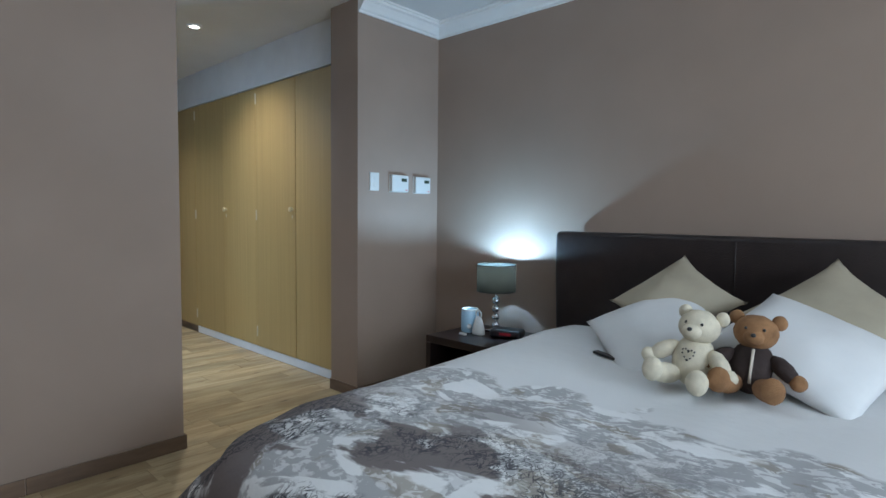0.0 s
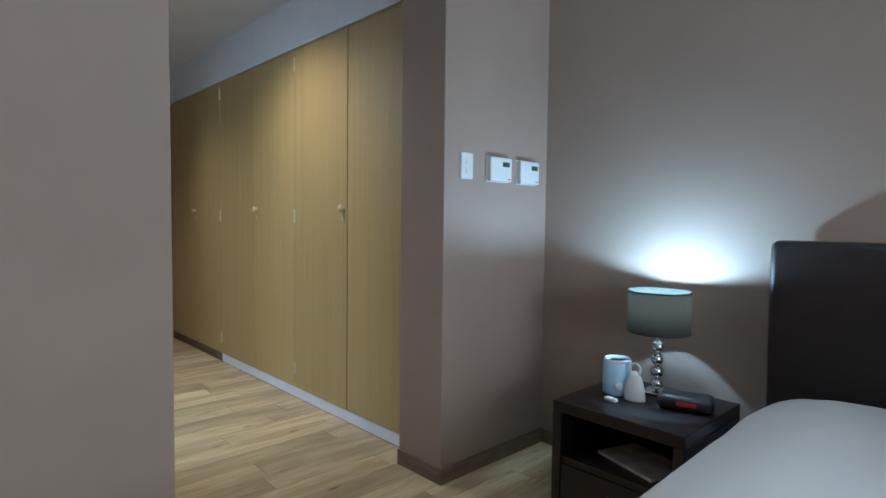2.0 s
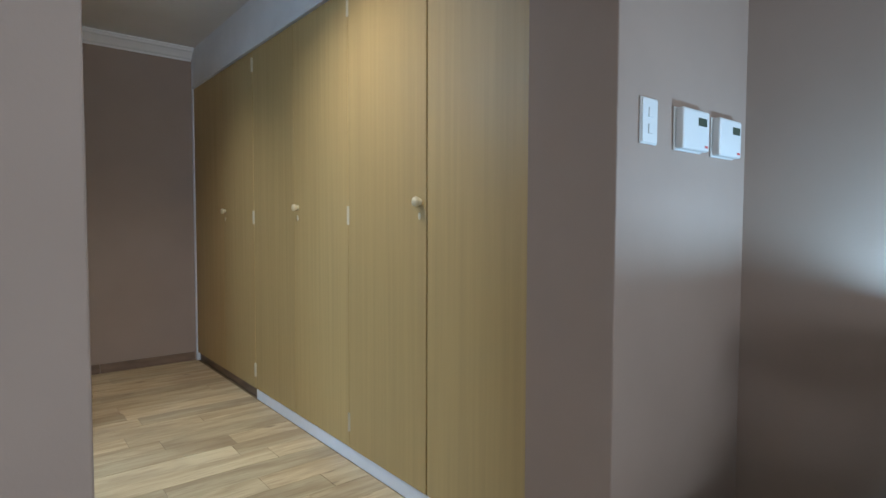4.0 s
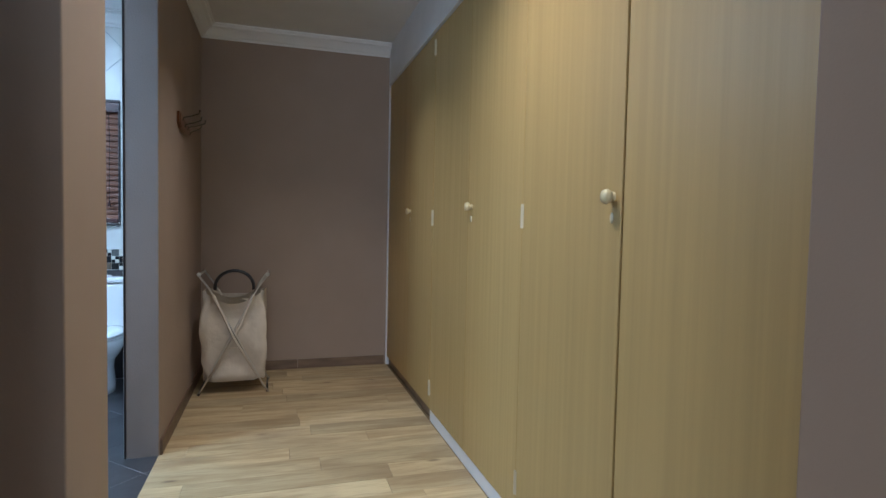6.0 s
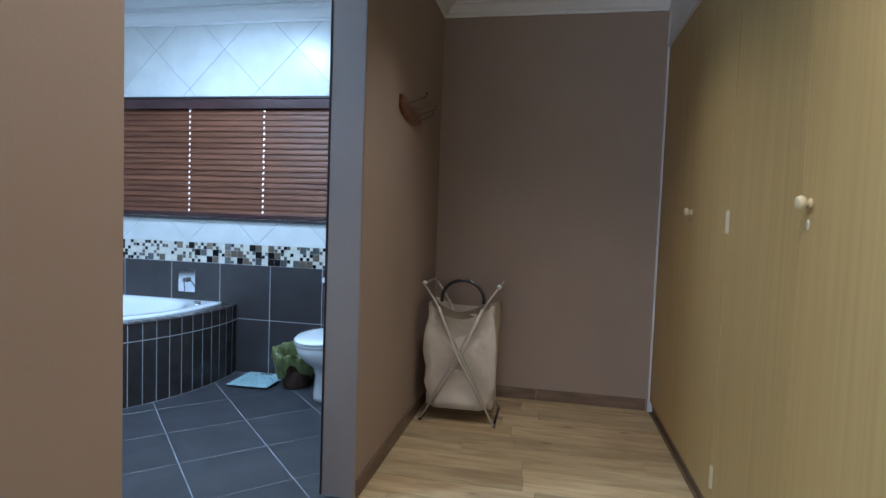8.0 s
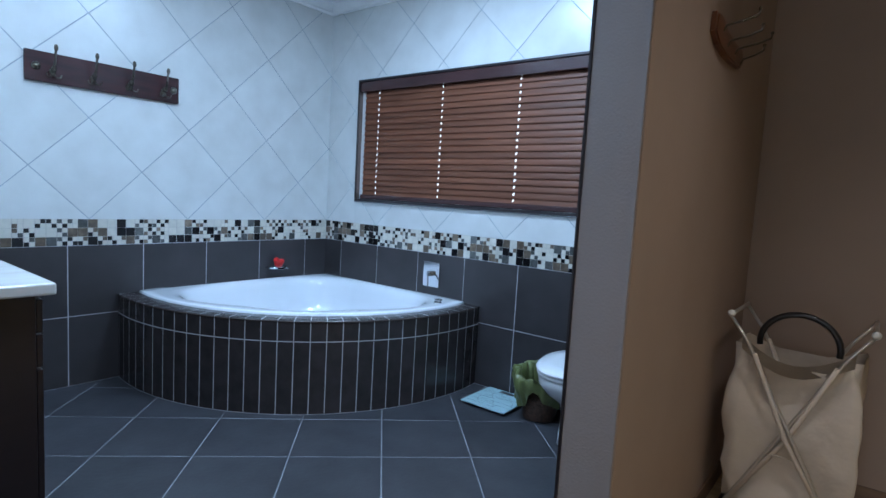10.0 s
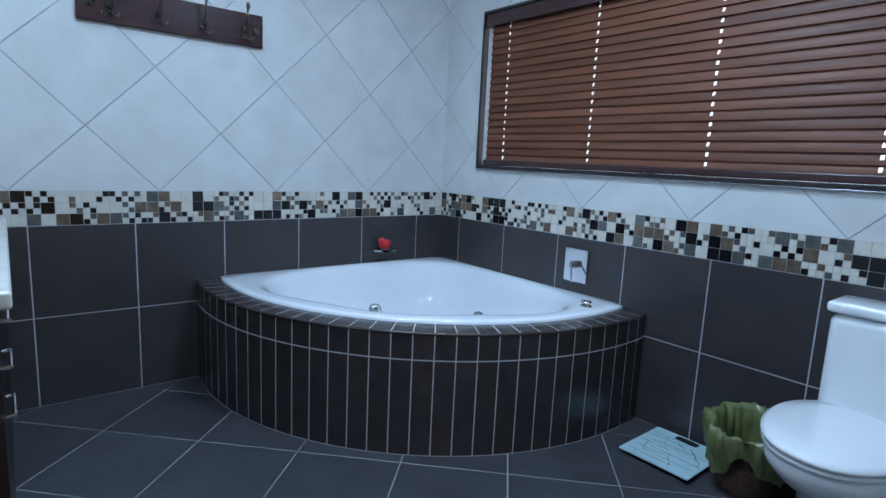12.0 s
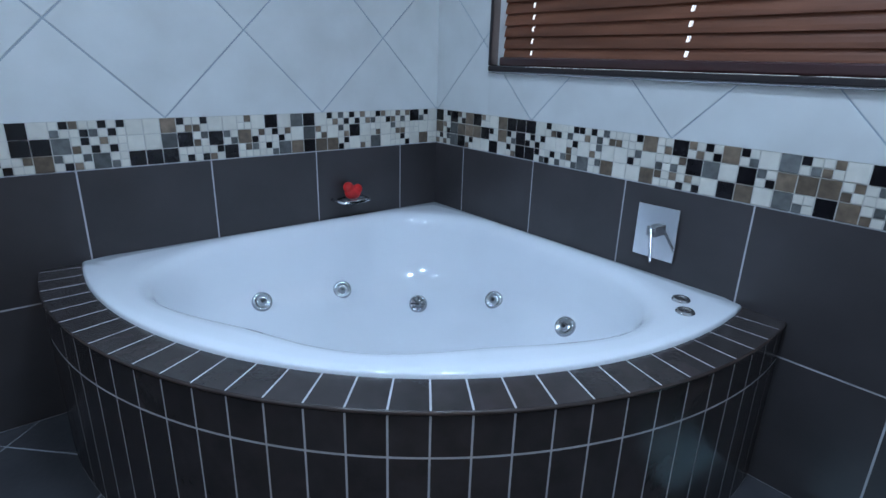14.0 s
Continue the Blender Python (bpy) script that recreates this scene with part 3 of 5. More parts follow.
structure("baseboard_wardrobe", box(-5.49, NIB_X - 0.3, DOOR_Y + 0.004, DOOR_Y + 0.03, 0, W_BOT - 0.004, 0.002), M["white_paint"], "pale painted plinth under the wardrobe doors", "plinth")
# shadow under the far wardrobe, put into the brown of a set-back board
structure("baseboard_wardrobe_2", box(END_X + 0.03, -5.492, DOOR_Y + 0.02, DOOR_Y + 0.03, 0, W_BOT - 0.004), M["skirting"], "dark recessed board standing in for the shadowed gap under the far wardrobe", "plinth")


def knob_at(parent, x, z):
    m = Matrix.Translation((x, DOOR_Y, z)) @ Matrix.Rotation(radians(90), 4, "X")
    k = part("knob", lathe([(0.014, 0), (0.014, 0.004), (0.007, 0.008), (0.008, 0.010), (0.017, 0.015), (0.021, 0.024), (0.018, 0.033), (0.008, 0.037)], 20, m), M["cream_knob"], None, "cream round knob", True)
    under(k, parent)
    m2 = Matrix.Translation((x - 0.004, DOOR_Y, z - 0.058)) @ Matrix.Rotation(radians(90), 4, "X") @ Matrix.Diagonal((0.75, 1.3, 1, 1))
    under(part("keyhole_plate", lathe([(0.012, 0), (0.012, 0.003), (0.009, 0.0045)], 16, m2), M["steel"], None, "pale metal keyhole plate", True), parent)


def wardrobe(x0, xm, x1, knob_x, hinges, gap=False):
    w = empty("wardrobe", ((x0 + x1) / 2, DOOR_Y + 0.3, 0), label="tall built-in wardrobe with closed yellow oak doors", category="wardrobe", group="wardrobes along the passage")
    under(part("carcass", box(x0 + 0.002, x1 - 0.002, DOOR_Y + 0.032, 3.045, W_BOT, W_TOP), M["hole_shade"]), w)
    doors = []
    for a, b in ((x0, xm), (xm, x1)):
        d = under(part("door", box(a + (0.0035 if gap or a == x0 else 0.0006), b - (0.0035 if gap or b == x1 else 0.0006), DOOR_Y - (random.uniform(0, 0.003) if gap else 0.0), DOOR_Y + 0.022, W_BOT, W_TOP, 0.002), M["door_wood"]), w)
        doors.append(d)
    knob_at(doors[0] if knob_x < xm else doors[1], knob_x, 1.266)
    for hx in hinges:
        for z in (0.20, 1.217, 2.21):
            hb = box(hx - 0.010, hx + 0.010, DOOR_Y - 0.005, DOOR_Y + 0.002, z - 0.045, z + 0.045, 0.0015)
            tube([(hx, DOOR_Y - 0.006, z - 0.045), (hx, DOOR_Y - 0.006, z + 0.045)], 0.005, hb)
            under(part("hinge", hb, M["steel"], None, "small metal butt hinge"), doors[0] if hx < xm else doors[1])
    return w


wardrobe(-4.246, -3.622, NIB_X - 0.3 - 0.002, -3.664, (-4.242,), True)
wardrobe(-5.494, -4.865, -4.246, -4.812, ())
wardrobe(END_X + 0.032, -6.115, -5.494, -6.06, (-5.49,))

# ---- bath in the corner ----
AC, AR = 0.2, 1.352            # apron: circle centre on the diagonal, radius
RIM = 0.505
bath = empty("corner_bath", (BW, BS, 0), label="white corner spa bath in a dark tiled surround", category="bath")
ang0, ang1 = math.atan2(-AC, math.sqrt(AR ** 2 - AC ** 2)), math.pi / 2 + math.atan2(AC, math.sqrt(AR ** 2 - AC ** 2))


def arc(r, a, z):
    return Vector((BW + AC + r * math.cos(a), BS + AC + r * math.sin(a), z))


# grout core of the surround
bm = bmesh.new()
NA = 96
ring = []
for i in range(NA + 1):
    a = ang0 + (ang1 - ang0) * i / NA
    ring.append([bm.verts.new(arc(r, a, z)) for r, z in ((AR + 0.0024, 0), (AR + 0.0024, RIM + 0.0014), (AR - 0.13, RIM + 0.0014), (AR - 0.13, 0.0))])
for p, q in zip(ring, ring[1:]):
    for k in range(4):
        bm.faces.new((p[k], p[(k + 1) % 4], q[(k + 1) % 4], q[k]))
bm.faces.new(ring[0]), bm.faces.new(ring[-1])
surround = under(part("surround", bm, M["grout"], None, "dark tiled curved apron with pale joints"), bath)

rim_edge = [arc(AR + 0.001, ang0 + (ang1 - ang0) * i / 72, RIM - 0.005) for i in range(73)]
under(part("edge_trim", tube(rim_edge, 0.0065, n=8), M["edge_trim"], None, "rounded dark brown tile edge", True), bath)

# tub
TR = AR - 0.108


def outline(th):
    """Distance from the tub's middle to its outer edge in the direction th."""
    c = Vector((0.62, 0.62))
    d = Vector((math.cos(th), math.sin(th)))
    best = 9.0
    for k in (0, 1):
        if d[k] < -1e-6:
            best = min(best, (0.002 - c[k]) / d[k])
    o = c - Vector((AC, AC))
    bq, cq = o.dot(d), o.dot(o) - TR ** 2
    return min(best, -bq + math.sqrt(bq * bq - cq))


def hollow(th):
    """Distance to the basin's edge: a rounded three-sided form with a wider ledge by the corner."""
    t = (th - math.radians(45) + math.pi) % (2 * math.pi) - math.pi      # 0 towards the room
    u = abs(math.degrees(t))
    knots = ((0, 0.560), (15, 0.555), (28, 0.555), (40, 0.585), (50, 0.665), (60, 0.735), (72, 0.785), (82, 0.765), (92, 0.715), (112, 0.60), (130, 0.565), (150, 0.59), (168, 0.645), (180, 0.66))
    for (a, ra), (b, rb) in zip(knots, knots[1:]):
        if a <= u <= b:
            k = (u - a) / (b - a)
            return ra + (rb - ra) * k
    return 0.6


def basin(th):
    """The basin's edge, evened out, and kept inside the tub."""
    return min(outline(th) - 0.05, sum(hollow(th + math.radians(d)) for d in range(-12, 13, 2)) / 13)


bm = bmesh.new()
NT = 128
prof = [("o", 1.0, -0.004), ("o", 1.0, 0.010), ("o", 0.992, 0.016), ("m", 0.35, 0.016), ("m", 0.75, 0.016), ("h", 1.03, 0.014), ("h", 1.0, 0.006), ("h", 0.975, -0.015), ("h", 0.955, -0.05),
        ("h", 0.92, -0.12), ("h", 0.875, -0.20), ("h", 0.81, -0.26), ("h", 0.72, -0.295), ("h", 0.60, -0.315), ("h", 0.4, -0.322), ("h", 0.2, -0.325)]
rows = []
for kind, s, z in prof:
    row = []
    for i in range(NT):
        th = 2 * math.pi * i / NT
        ro, rh = outline(th), basin(th)
        r = {"o": ro * s, "h": rh * s, "m": ro * 0.992 * (1 - s) + rh * 1.03 * s}[kind]
        lift = 0.0
        if kind == "h" and z < -0.1:      # moulded seats at both sides
            seat = max(0.0, math.cos(th - math.radians(140))) ** 4 + max(0.0, math.cos(th + math.radians(50))) ** 4
            lift = 0.05 * seat * min(1.0, (-z - 0.1) / 0.15) * (1.0 if s > 0.5 else 0.3)
        row.append(bm.verts.new((BW + 0.62 + r * math.cos(th), BS + 0.62 + r * math.sin(th), RIM + z + lift)))
    rows.append(row)
for p, q in zip(rows, rows[1:]):
    for i in range(NT):
        bm.faces.new((p[i], p[(i + 1) % NT], q[(i + 1) % NT], q[i]))
bm.faces.new(rows[-1])
tub = under(part("tub", bm, M["acrylic"], None, "glossy white acrylic tub", True), bath)


JETS = ((305, 0.805, -0.197, 0), (267, 0.80, -0.236, 0), (225, 0.57, -0.29, 1), (183, 0.80, -0.236, 0), (142, 0.805, -0.197, 0))


def on_tub(th_deg, s, z, out=0.0):
    th = math.radians(th_deg)
    r = basin(th) * s
    return Vector((BW + 0.62 + r * math.cos(th), BS + 0.62 + r * math.sin(th), RIM + z)), Vector((0.45 - 0.5 * math.cos(th), 0.45 - 0.5 * math.sin(th), 0.62)).normalized()


for th, s, z, drain in JETS:
    p, nrm = on_tub(th, s, z)
    m = Matrix.Translation(p) @ nrm.to_track_quat("Z", "Y").to_matrix().to_4x4()
    b = lathe([(0.036, -0.012), (0.036, 0.004), (0.032, 0.010), (0.024, 0.010), (0.021, 0.006), (0.012, 0.006), (0.011, 0.014), (0.004, 0.015)], 28, m)
    jet = under(part("overflow" if drain else "jet", b, M["dark_chrome"], None, "round chrome spa fitting", True), bath)
    # raised dark plugs stand for the shaded openings of the fitting
    hole = under(part("eye", lathe([(0.007, 0.0), (0.007, 0.0165), (0.003, 0.017)], 14, m), M["hole_shade"]), jet)
    if drain:
        for k in range(8):
            a = math.pi * k / 4
            under(part("grille_shade", prism([(math.cos(a + da) * rr, math.sin(a + da) * rr) for rr, da in ((0.015, -0.12), (0.029, -0.1), (0.029, 0.1), (0.015, 0.12))], 0.0112, m), M["hole_shade"]), jet)
for x, y in ((-6.715, -0.71), (-6.645, -0.66)):
    m = Matrix.Translation((x, y, RIM + 0.014))
    under(part("button", lathe([(0.026, 0), (0.026, 0.006), (0.022, 0.011), (0.015, 0.0115), (0.014, 0.009), (0.002, 0.009)], 28, m), M["chrome"], None, "round chrome spa button", True), bath)

# mixer plate
mixer = empty("bath_mixer", (BW, -0.885, 0.66), label="square chrome bath mixer on the dark tiled wall", category="tap")
under(part("plate", box(BW + 0.004, BW + 0.014, -0.955, -0.815, 0.575, 0.745, 0.002), M["chrome"]), mixer)
under(part("body", box(BW + 0.014, BW + 0.045, -0.900, -0.868, 0.65, 0.682, 0.003), M["dark_chrome"]), mixer)
lev = box(-0.003, 0.003, -0.004, 0.004, -0.10, 0.005, 0.0015)
lev.transform(Matrix.Translation((BW + 0.048, -0.883, 0.672)) @ Matrix.Rotation(radians(-24), 4, "Y") @ Matrix.Rotation(radians(20), 4, "X"))
under(part("lever", lev, M["dark_chrome"]), mixer)

# soap dish
dish = empty("soap_dish", (-6.38, BS, 0.58), label="small chrome wall soap dish with glass tray", category="soap dish")
under(part("bracket", tube([(-6.45, BS, 0.60), (-6.45, BS + 0.03, 0.60), (-6.44, BS + 0.08, 0.60), (-6.32, BS + 0.08, 0.60), (-6.31, BS + 0.03, 0.60), (-6.31, BS, 0.60)], 0.006), M["chrome"], None, "", True), dish)
under(part("tray", lathe([(0.035, 0.0), (0.055, 0.006), (0.062, 0.018), (0.058, 0.018), (0.05, 0.009), (0.03, 0.005)], 24, Matrix.Translation((-6.38, BS + 0.055, 0.588)) @ Matrix.Diagonal((1.15, 0.75, 1, 1))), M["glass"], None, "clear glass tray", True), dish)
sb = ball((-6.38, BS + 0.05, 0.632), (0.036, 0.024, 0.03))
ball((-6.36, BS + 0.05, 0.655), (0.022, 0.02, 0.022), bm=sb)
ball((-6.40, BS + 0.055, 0.645), (0.02, 0.018, 0.02), bm=sb)
tagged(part("soap", sb, M["red"], None, "", True), "translucent red soap in the chrome dish", "soap")

# ---- toilet, bin, scales, vanity, rack ----
TY = 0.395
toilet = empty("toilet", (-6.55, TY, 0), label="white ceramic close-coupled toilet, lid closed", category="toilet")


def oval_rings(rings, n=40):
    """Stacked egg-shaped rings: centre x, half length forward, half length back, half width, z."""
    b = bmesh.new()
    rr = []
    for cx, lf, lb, w, z in rings:
        ring = []
        for i in range(n):
            a = 2 * math.pi * i / n
            c, s = math.cos(a), math.sin(a)
            ring.append(b.verts.new((cx + (lf if c > 0 else lb) * c, TY + w * math.copysign(abs(s) ** 0.9, s), z)))
        rr.append(ring)
    for p, q in zip(rr, rr[1:]):
        for i in range(n):
            b.faces.new((p[i], p[(i + 1) % n], q[(i + 1) % n], q[i]))
    b.faces.new(rr[0]), b.faces.new(rr[-1])
    return b


under(part("bowl", oval_rings([(-6.54, 0.14, 0.20, 0.11, 0), (-6.54, 0.135, 0.20, 0.105, 0.04), (-6.54, 0.125, 0.2, 0.095, 0.16), (-6.53, 0.15, 0.2, 0.11, 0.22), (-6.51, 0.23, 0.22, 0.155, 0.28), (-6.50, 0.28, 0.23, 0.178, 0.335), (-6.50, 0.29, 0.23, 0.183, 0.372), (-6.5, 0.285, 0.23, 0.18, 0.38)]), M["ceramic"], None, "", True), toilet)
under(part("seat", oval_rings([(-6.5, 0.288, 0.2, 0.182, 0.384), (-6.5, 0.298, 0.205, 0.19, 0.388), (-6.5, 0.298, 0.205, 0.19, 0.396), (-6.5, 0.29, 0.2, 0.183, 0.4)]), M["ceramic"], None, "", True), toilet)
under(part("lid", oval_rings([(-6.5, 0.292, 0.21, 0.186, 0.403), (-6.5, 0.303, 0.215, 0.193, 0.407), (-6.5, 0.302, 0.215, 0.193, 0.416), (-6.5, 0.285, 0.205, 0.18, 0.424), (-6.5, 0.2, 0.15, 0.12, 0.429)]), M["ceramic"], None, "closed white lid", True), toilet)
cb = box(BW + 0.004, BW + 0.175, TY - 0.128, TY + 0.205, 0.37, 0.722, 0.03, seg=5)
under(part("cistern", cb, M["ceramic"], None, "", True), toilet)
under(part("cistern_lid", box(BW + 0.002, BW + 0.185, TY - 0.138, TY + 0.215, 0.725, 0.762, 0.014, seg=4), M["ceramic"], None, "", True), toilet)
under(part("flush_button", lathe([(0.022, 0), (0.022, 0.008), (0.018, 0.013)], 24, Matrix.Translation((BW + 0.09, TY + 0.02, 0.762))), M["chrome"], None, "round chrome flush button", True), toilet)

BX, BY = -6.665, 0.09
bin_ = empty("waste_bin", (BX, BY, 0), label="brown wicker waste bin beside the toilet", category="bin")
under(part("basket", lathe([(0.085, 0.002), (0.09, 0.01), (0.113, 0.215), (0.110, 0.215), (0.086, 0.015)], 32, Matrix.Translation((BX, BY, 0))), M["wicker"], None, "", True), bin_)
bm = bmesh.new()
rg = []
NB = 96
for j, (r, z) in enumerate(((0.02, 0.05), (0.07, 0.07), (0.088, 0.13), (0.100, 0.20), (0.112, 0.262), (0.124, 0.290), (0.136, 0.288), (0.143, 0.262), (0.145, 0.22), (0.141, 0.175), (0.137, 0.135))):
    row = []
    for i in range(NB):
        a = 2 * math.pi * i / NB
        d = Vector((math.cos(a), math.sin(a), 0))
        k = noise.noise(d * 1.6 + Vector((0, 0, j * 0.2)))
        fold = abs(noise.noise(d * 4.2 + Vector((0.8 * z * 10, 0, 3)))) - 0.22
        fine = noise.noise(d * 9 + Vector((0, 2, j * 0.7)))
        drape = max(0, j - 5) / 5
        rr = r + (0.050 * fold + 0.010 * fine) * min(1.0, j / 4) + 0.02 * k * drape
        front = max(0.0, math.cos(a - 0.35)) ** 10          # hitched up where the wicker shows
        slump = 0.024 * math.cos(a - 3.6)                    # higher towards the wall
        zz = z + (slump if j > 2 else 0) + 0.03 * k * min(1, j / 5) + 0.012 * fine * drape + drape * (0.075 * front + 0.07 * noise.noise(d * 2.6 + Vector((5, 0, 0))))
        zz *= 0.92
        row.append(bm.verts.new((BX + max(rr, 0.01) * d.x, BY + max(rr, 0.01) * d.y, max(zz, 0.03))))
    rg.append(row)
for p, q in zip(rg, rg[1:]):
    for i in range(NB):
        bm.faces.new((p[i], p[(i + 1) % NB], q[(i + 1) % NB], q[i]))
bm.faces.new(rg[0])
tagged(part("bin_liner", bm, M["bag"], None, "", True), "crumpled olive green plastic bag lining the bin", "bag")

scales = empty("bathroom_scales", (-6.664, -0.192, 0), label="pale blue glass bathroom scales on the dark floor", category="scales")
sm = Matrix.Translation((-6.664, -0.192, 0)) @ Matrix.Rotation(radians(1), 4, "Z")


def put(bm_, name, material, parent, m, label="", smooth=False):
    bm_.transform(m)
    return under(part(name, bm_, material, None, label, smooth), parent)


plate = bmesh.new()
for z0, z1, g in ((0.016, 0.0185, 0.002), (0.0186, 0.0225, 0.0), (0.0226, 0.024, 0.002)):
    prism([(-0.155 + g, -0.146 + g), (0.155 - g, -0.146 + g), (0.155 - g, 0.146 - g), (-0.045, 0.146 - g), (-0.155 + g, 0.082)], z1 - z0, Matrix.Translation((0, 0, z0)), plate)
put(plate, "platform", M["scale_glass"], scales, sm, "pale blue glass plate with one cut corner")
put(box(-0.142, -0.105, -0.045, 0.05, 0.0242, 0.0256, 0.0005), "display", M["black"], scales, sm, "small dark display")
for sx in (-1, 1):
    for sy in (-1, 1):
        put(lathe([(0.02, 0), (0.02, 0.0155)], 16, Matrix.Translation((sx * 0.10, sy * 0.085, 0))), "foot", M["black"], scales, sm)
rs = random.Random(4)
for k in range(9):      # straight printed lines along the plate
    x = -0.09 + 0.025 * k + rs.uniform(-0.006, 0.006)
    y0 = rs.uniform(-0.14, -0.06)
    lb = box(-0.0007, 0.0007, y0, min(0.13, y0 + rs.uniform(0.10, 0.25)), 0.0242, 0.0247)
    lb.transform(Matrix.Translation((x, 0, 0)))
    put(lb, "printed_line", M["scale_line"], scales, sm)
for k in range(6):      # branching printed twigs across it
    x, y = rs.uniform(-0.08, 0.11), -0.11 + 0.04 * k
    a = rs.uniform(0.3, 1.0)
    pts = [(x + 0.03 * i * math.cos(a) - 0.05, y + 0.016 * i * math.sin(a) + 0.006 * math.sin(i * 1.7 + k), 0.0245) for i in range(5)]
    put(tube(pts, 0.0011, n=5), "printed_twig", M["scale_line"], scales, sm)

VX, VY1 = -4.585, -0.59
vanity = empty("vanity_unit", (-4.25, -1.3, 0), label="dark wood double vanity cabinet with metal handles", category="cabinet")
under(part("body", box(VX + 0.05, BE - 0.005, BS + 0.004, VY1 - 0.03, 0.06, 0.799, 0.003), M["dark_wood"]), vanity)
under(part("plinth", box(VX + 0.09, BE - 0.005, BS + 0.004, VY1 - 0.05, 0.0, 0.06), M["dark_wood"]), vanity)
dy = (VY1 - 0.03 - BS - 0.004) / 3
for i in range(3):
    y0 = BS + 0.004 + i * dy
    zs = ((0.07, 0.785),) if i == 1 else ((0.07, 0.55), (0.56, 0.668), (0.674, 0.785))
    for z0, z1 in zs:
        d = under(part("drawer" if i != 1 else "door", box(VX + 0.03, VX + 0.049, y0 + 0.004, y0 + dy - 0.004, z0, z1, 0.003), M["dark_wood"]), vanity)
        zc = (z0 + z1) / 2 if z1 - z0 < 0.2 else z1 - 0.06
        under(part("handle", tube([(VX + 0.03, y0 + dy / 2 - 0.07, zc), (VX + 0.012, y0 + dy / 2 - 0.07, zc), (VX + 0.012, y0 + dy / 2 + 0.07, zc), (VX + 0.03, y0 + dy / 2 + 0.07, zc)], 0.005), M["chrome"], None, "slim chrome bar handle"), d)
tagged(part("countertop", box(VX, BE - 0.004, BS + 0.002, VY1, 0.801, 0.841, 0.008, seg=3), M["marble"]), "pale veined stone countertop on the vanity", "countertop")
for by in (-0.98, -1.62):
    bs = lathe([(0.10, 0.828), (0.12, 0.832), (0.165, 0.88), (0.19, 0.935), (0.195, 0.945), (0.188, 0.945), (0.16, 0.885), (0.10, 0.845), (0.02, 0.842)], 40, Matrix.Translation((-4.325, by, 0.014)))
    tagged(part("wash_basin", bs, M["ceramic"], None, "", True), "round white ceramic bowl basin on the countertop", "basin", "basins on the vanity")
    tap = empty("basin_tap", (-4.10, by, 0.827), label="chrome basin tap on the stone countertop", category="tap", group="taps on the vanity")
    under(part("spout", tube([(-4.03, by, 0.841), (-4.03, by, 1.0), (-4.06, by, 1.03), (-4.15, by, 1.02)], 0.013, n=12), M["chrome"], None, "", True), tap)
    under(part("lever", tube([(-4.03, by, 1.02), (-4.00, by, 1.06)], 0.007), M["chrome"], None, "", True), tap)

rack = empty("coat_rack", (-5.25, BS, 1.74), label="mahogany wall rack with four dark brass hooks", category="coat rack")
under(part("board", box(-5.645, -4.86, BS + 0.003, BS + 0.022, 1.665, 1.82, 0.005), M["mahogany"]), rack)
for hx in (-5.55, -5.36, -5.17, -4.98):
    b = lathe([(0.016, 0), (0.016, 0.004), (0.010, 0.008)], 16, Matrix.Translation((hx, BS + 0.022, 1.725)) @ Matrix.Rotation(radians(-90), 4, "X"))
    tube([(hx, BS + 0.024, 1.72), (hx, BS + 0.055, 1.735), (hx, BS + 0.075, 1.78), (hx, BS + 0.085, 1.83)], 0.006, b)
    ball((hx, BS + 0.087, 1.838), (0.010, 0.010, 0.018), bm=b, n=12)
    ball((hx, BS + 0.048, 1.738), 0.0145, bm=b, n=12)
    ball((hx, BS + 0.03, 1.712), 0.013, bm=b, n=12)
    for sx in (-1, 1):
        tube([(hx, BS + 0.024, 1.715), (hx + sx * 0.012, BS + 0.045, 1.695), (hx + sx * 0.028, BS + 0.055, 1.692), (hx + sx * 0.034, BS + 0.055, 1.71)], 0.004, b)
    under(part("hook", b, M["brass"], None, "antique brass double hook", True), rack)
for hx in (-5.61, -4.91):
    under(part("screw_cap", lathe([(0.021, 0), (0.019, 0.008), (0.006, 0.014)], 16, Matrix.Translation((hx, BS + 0.022, 1.742)) @ Matrix.Rotation(radians(-90), 4, "X")), M["brass"], None, "", True), rack)

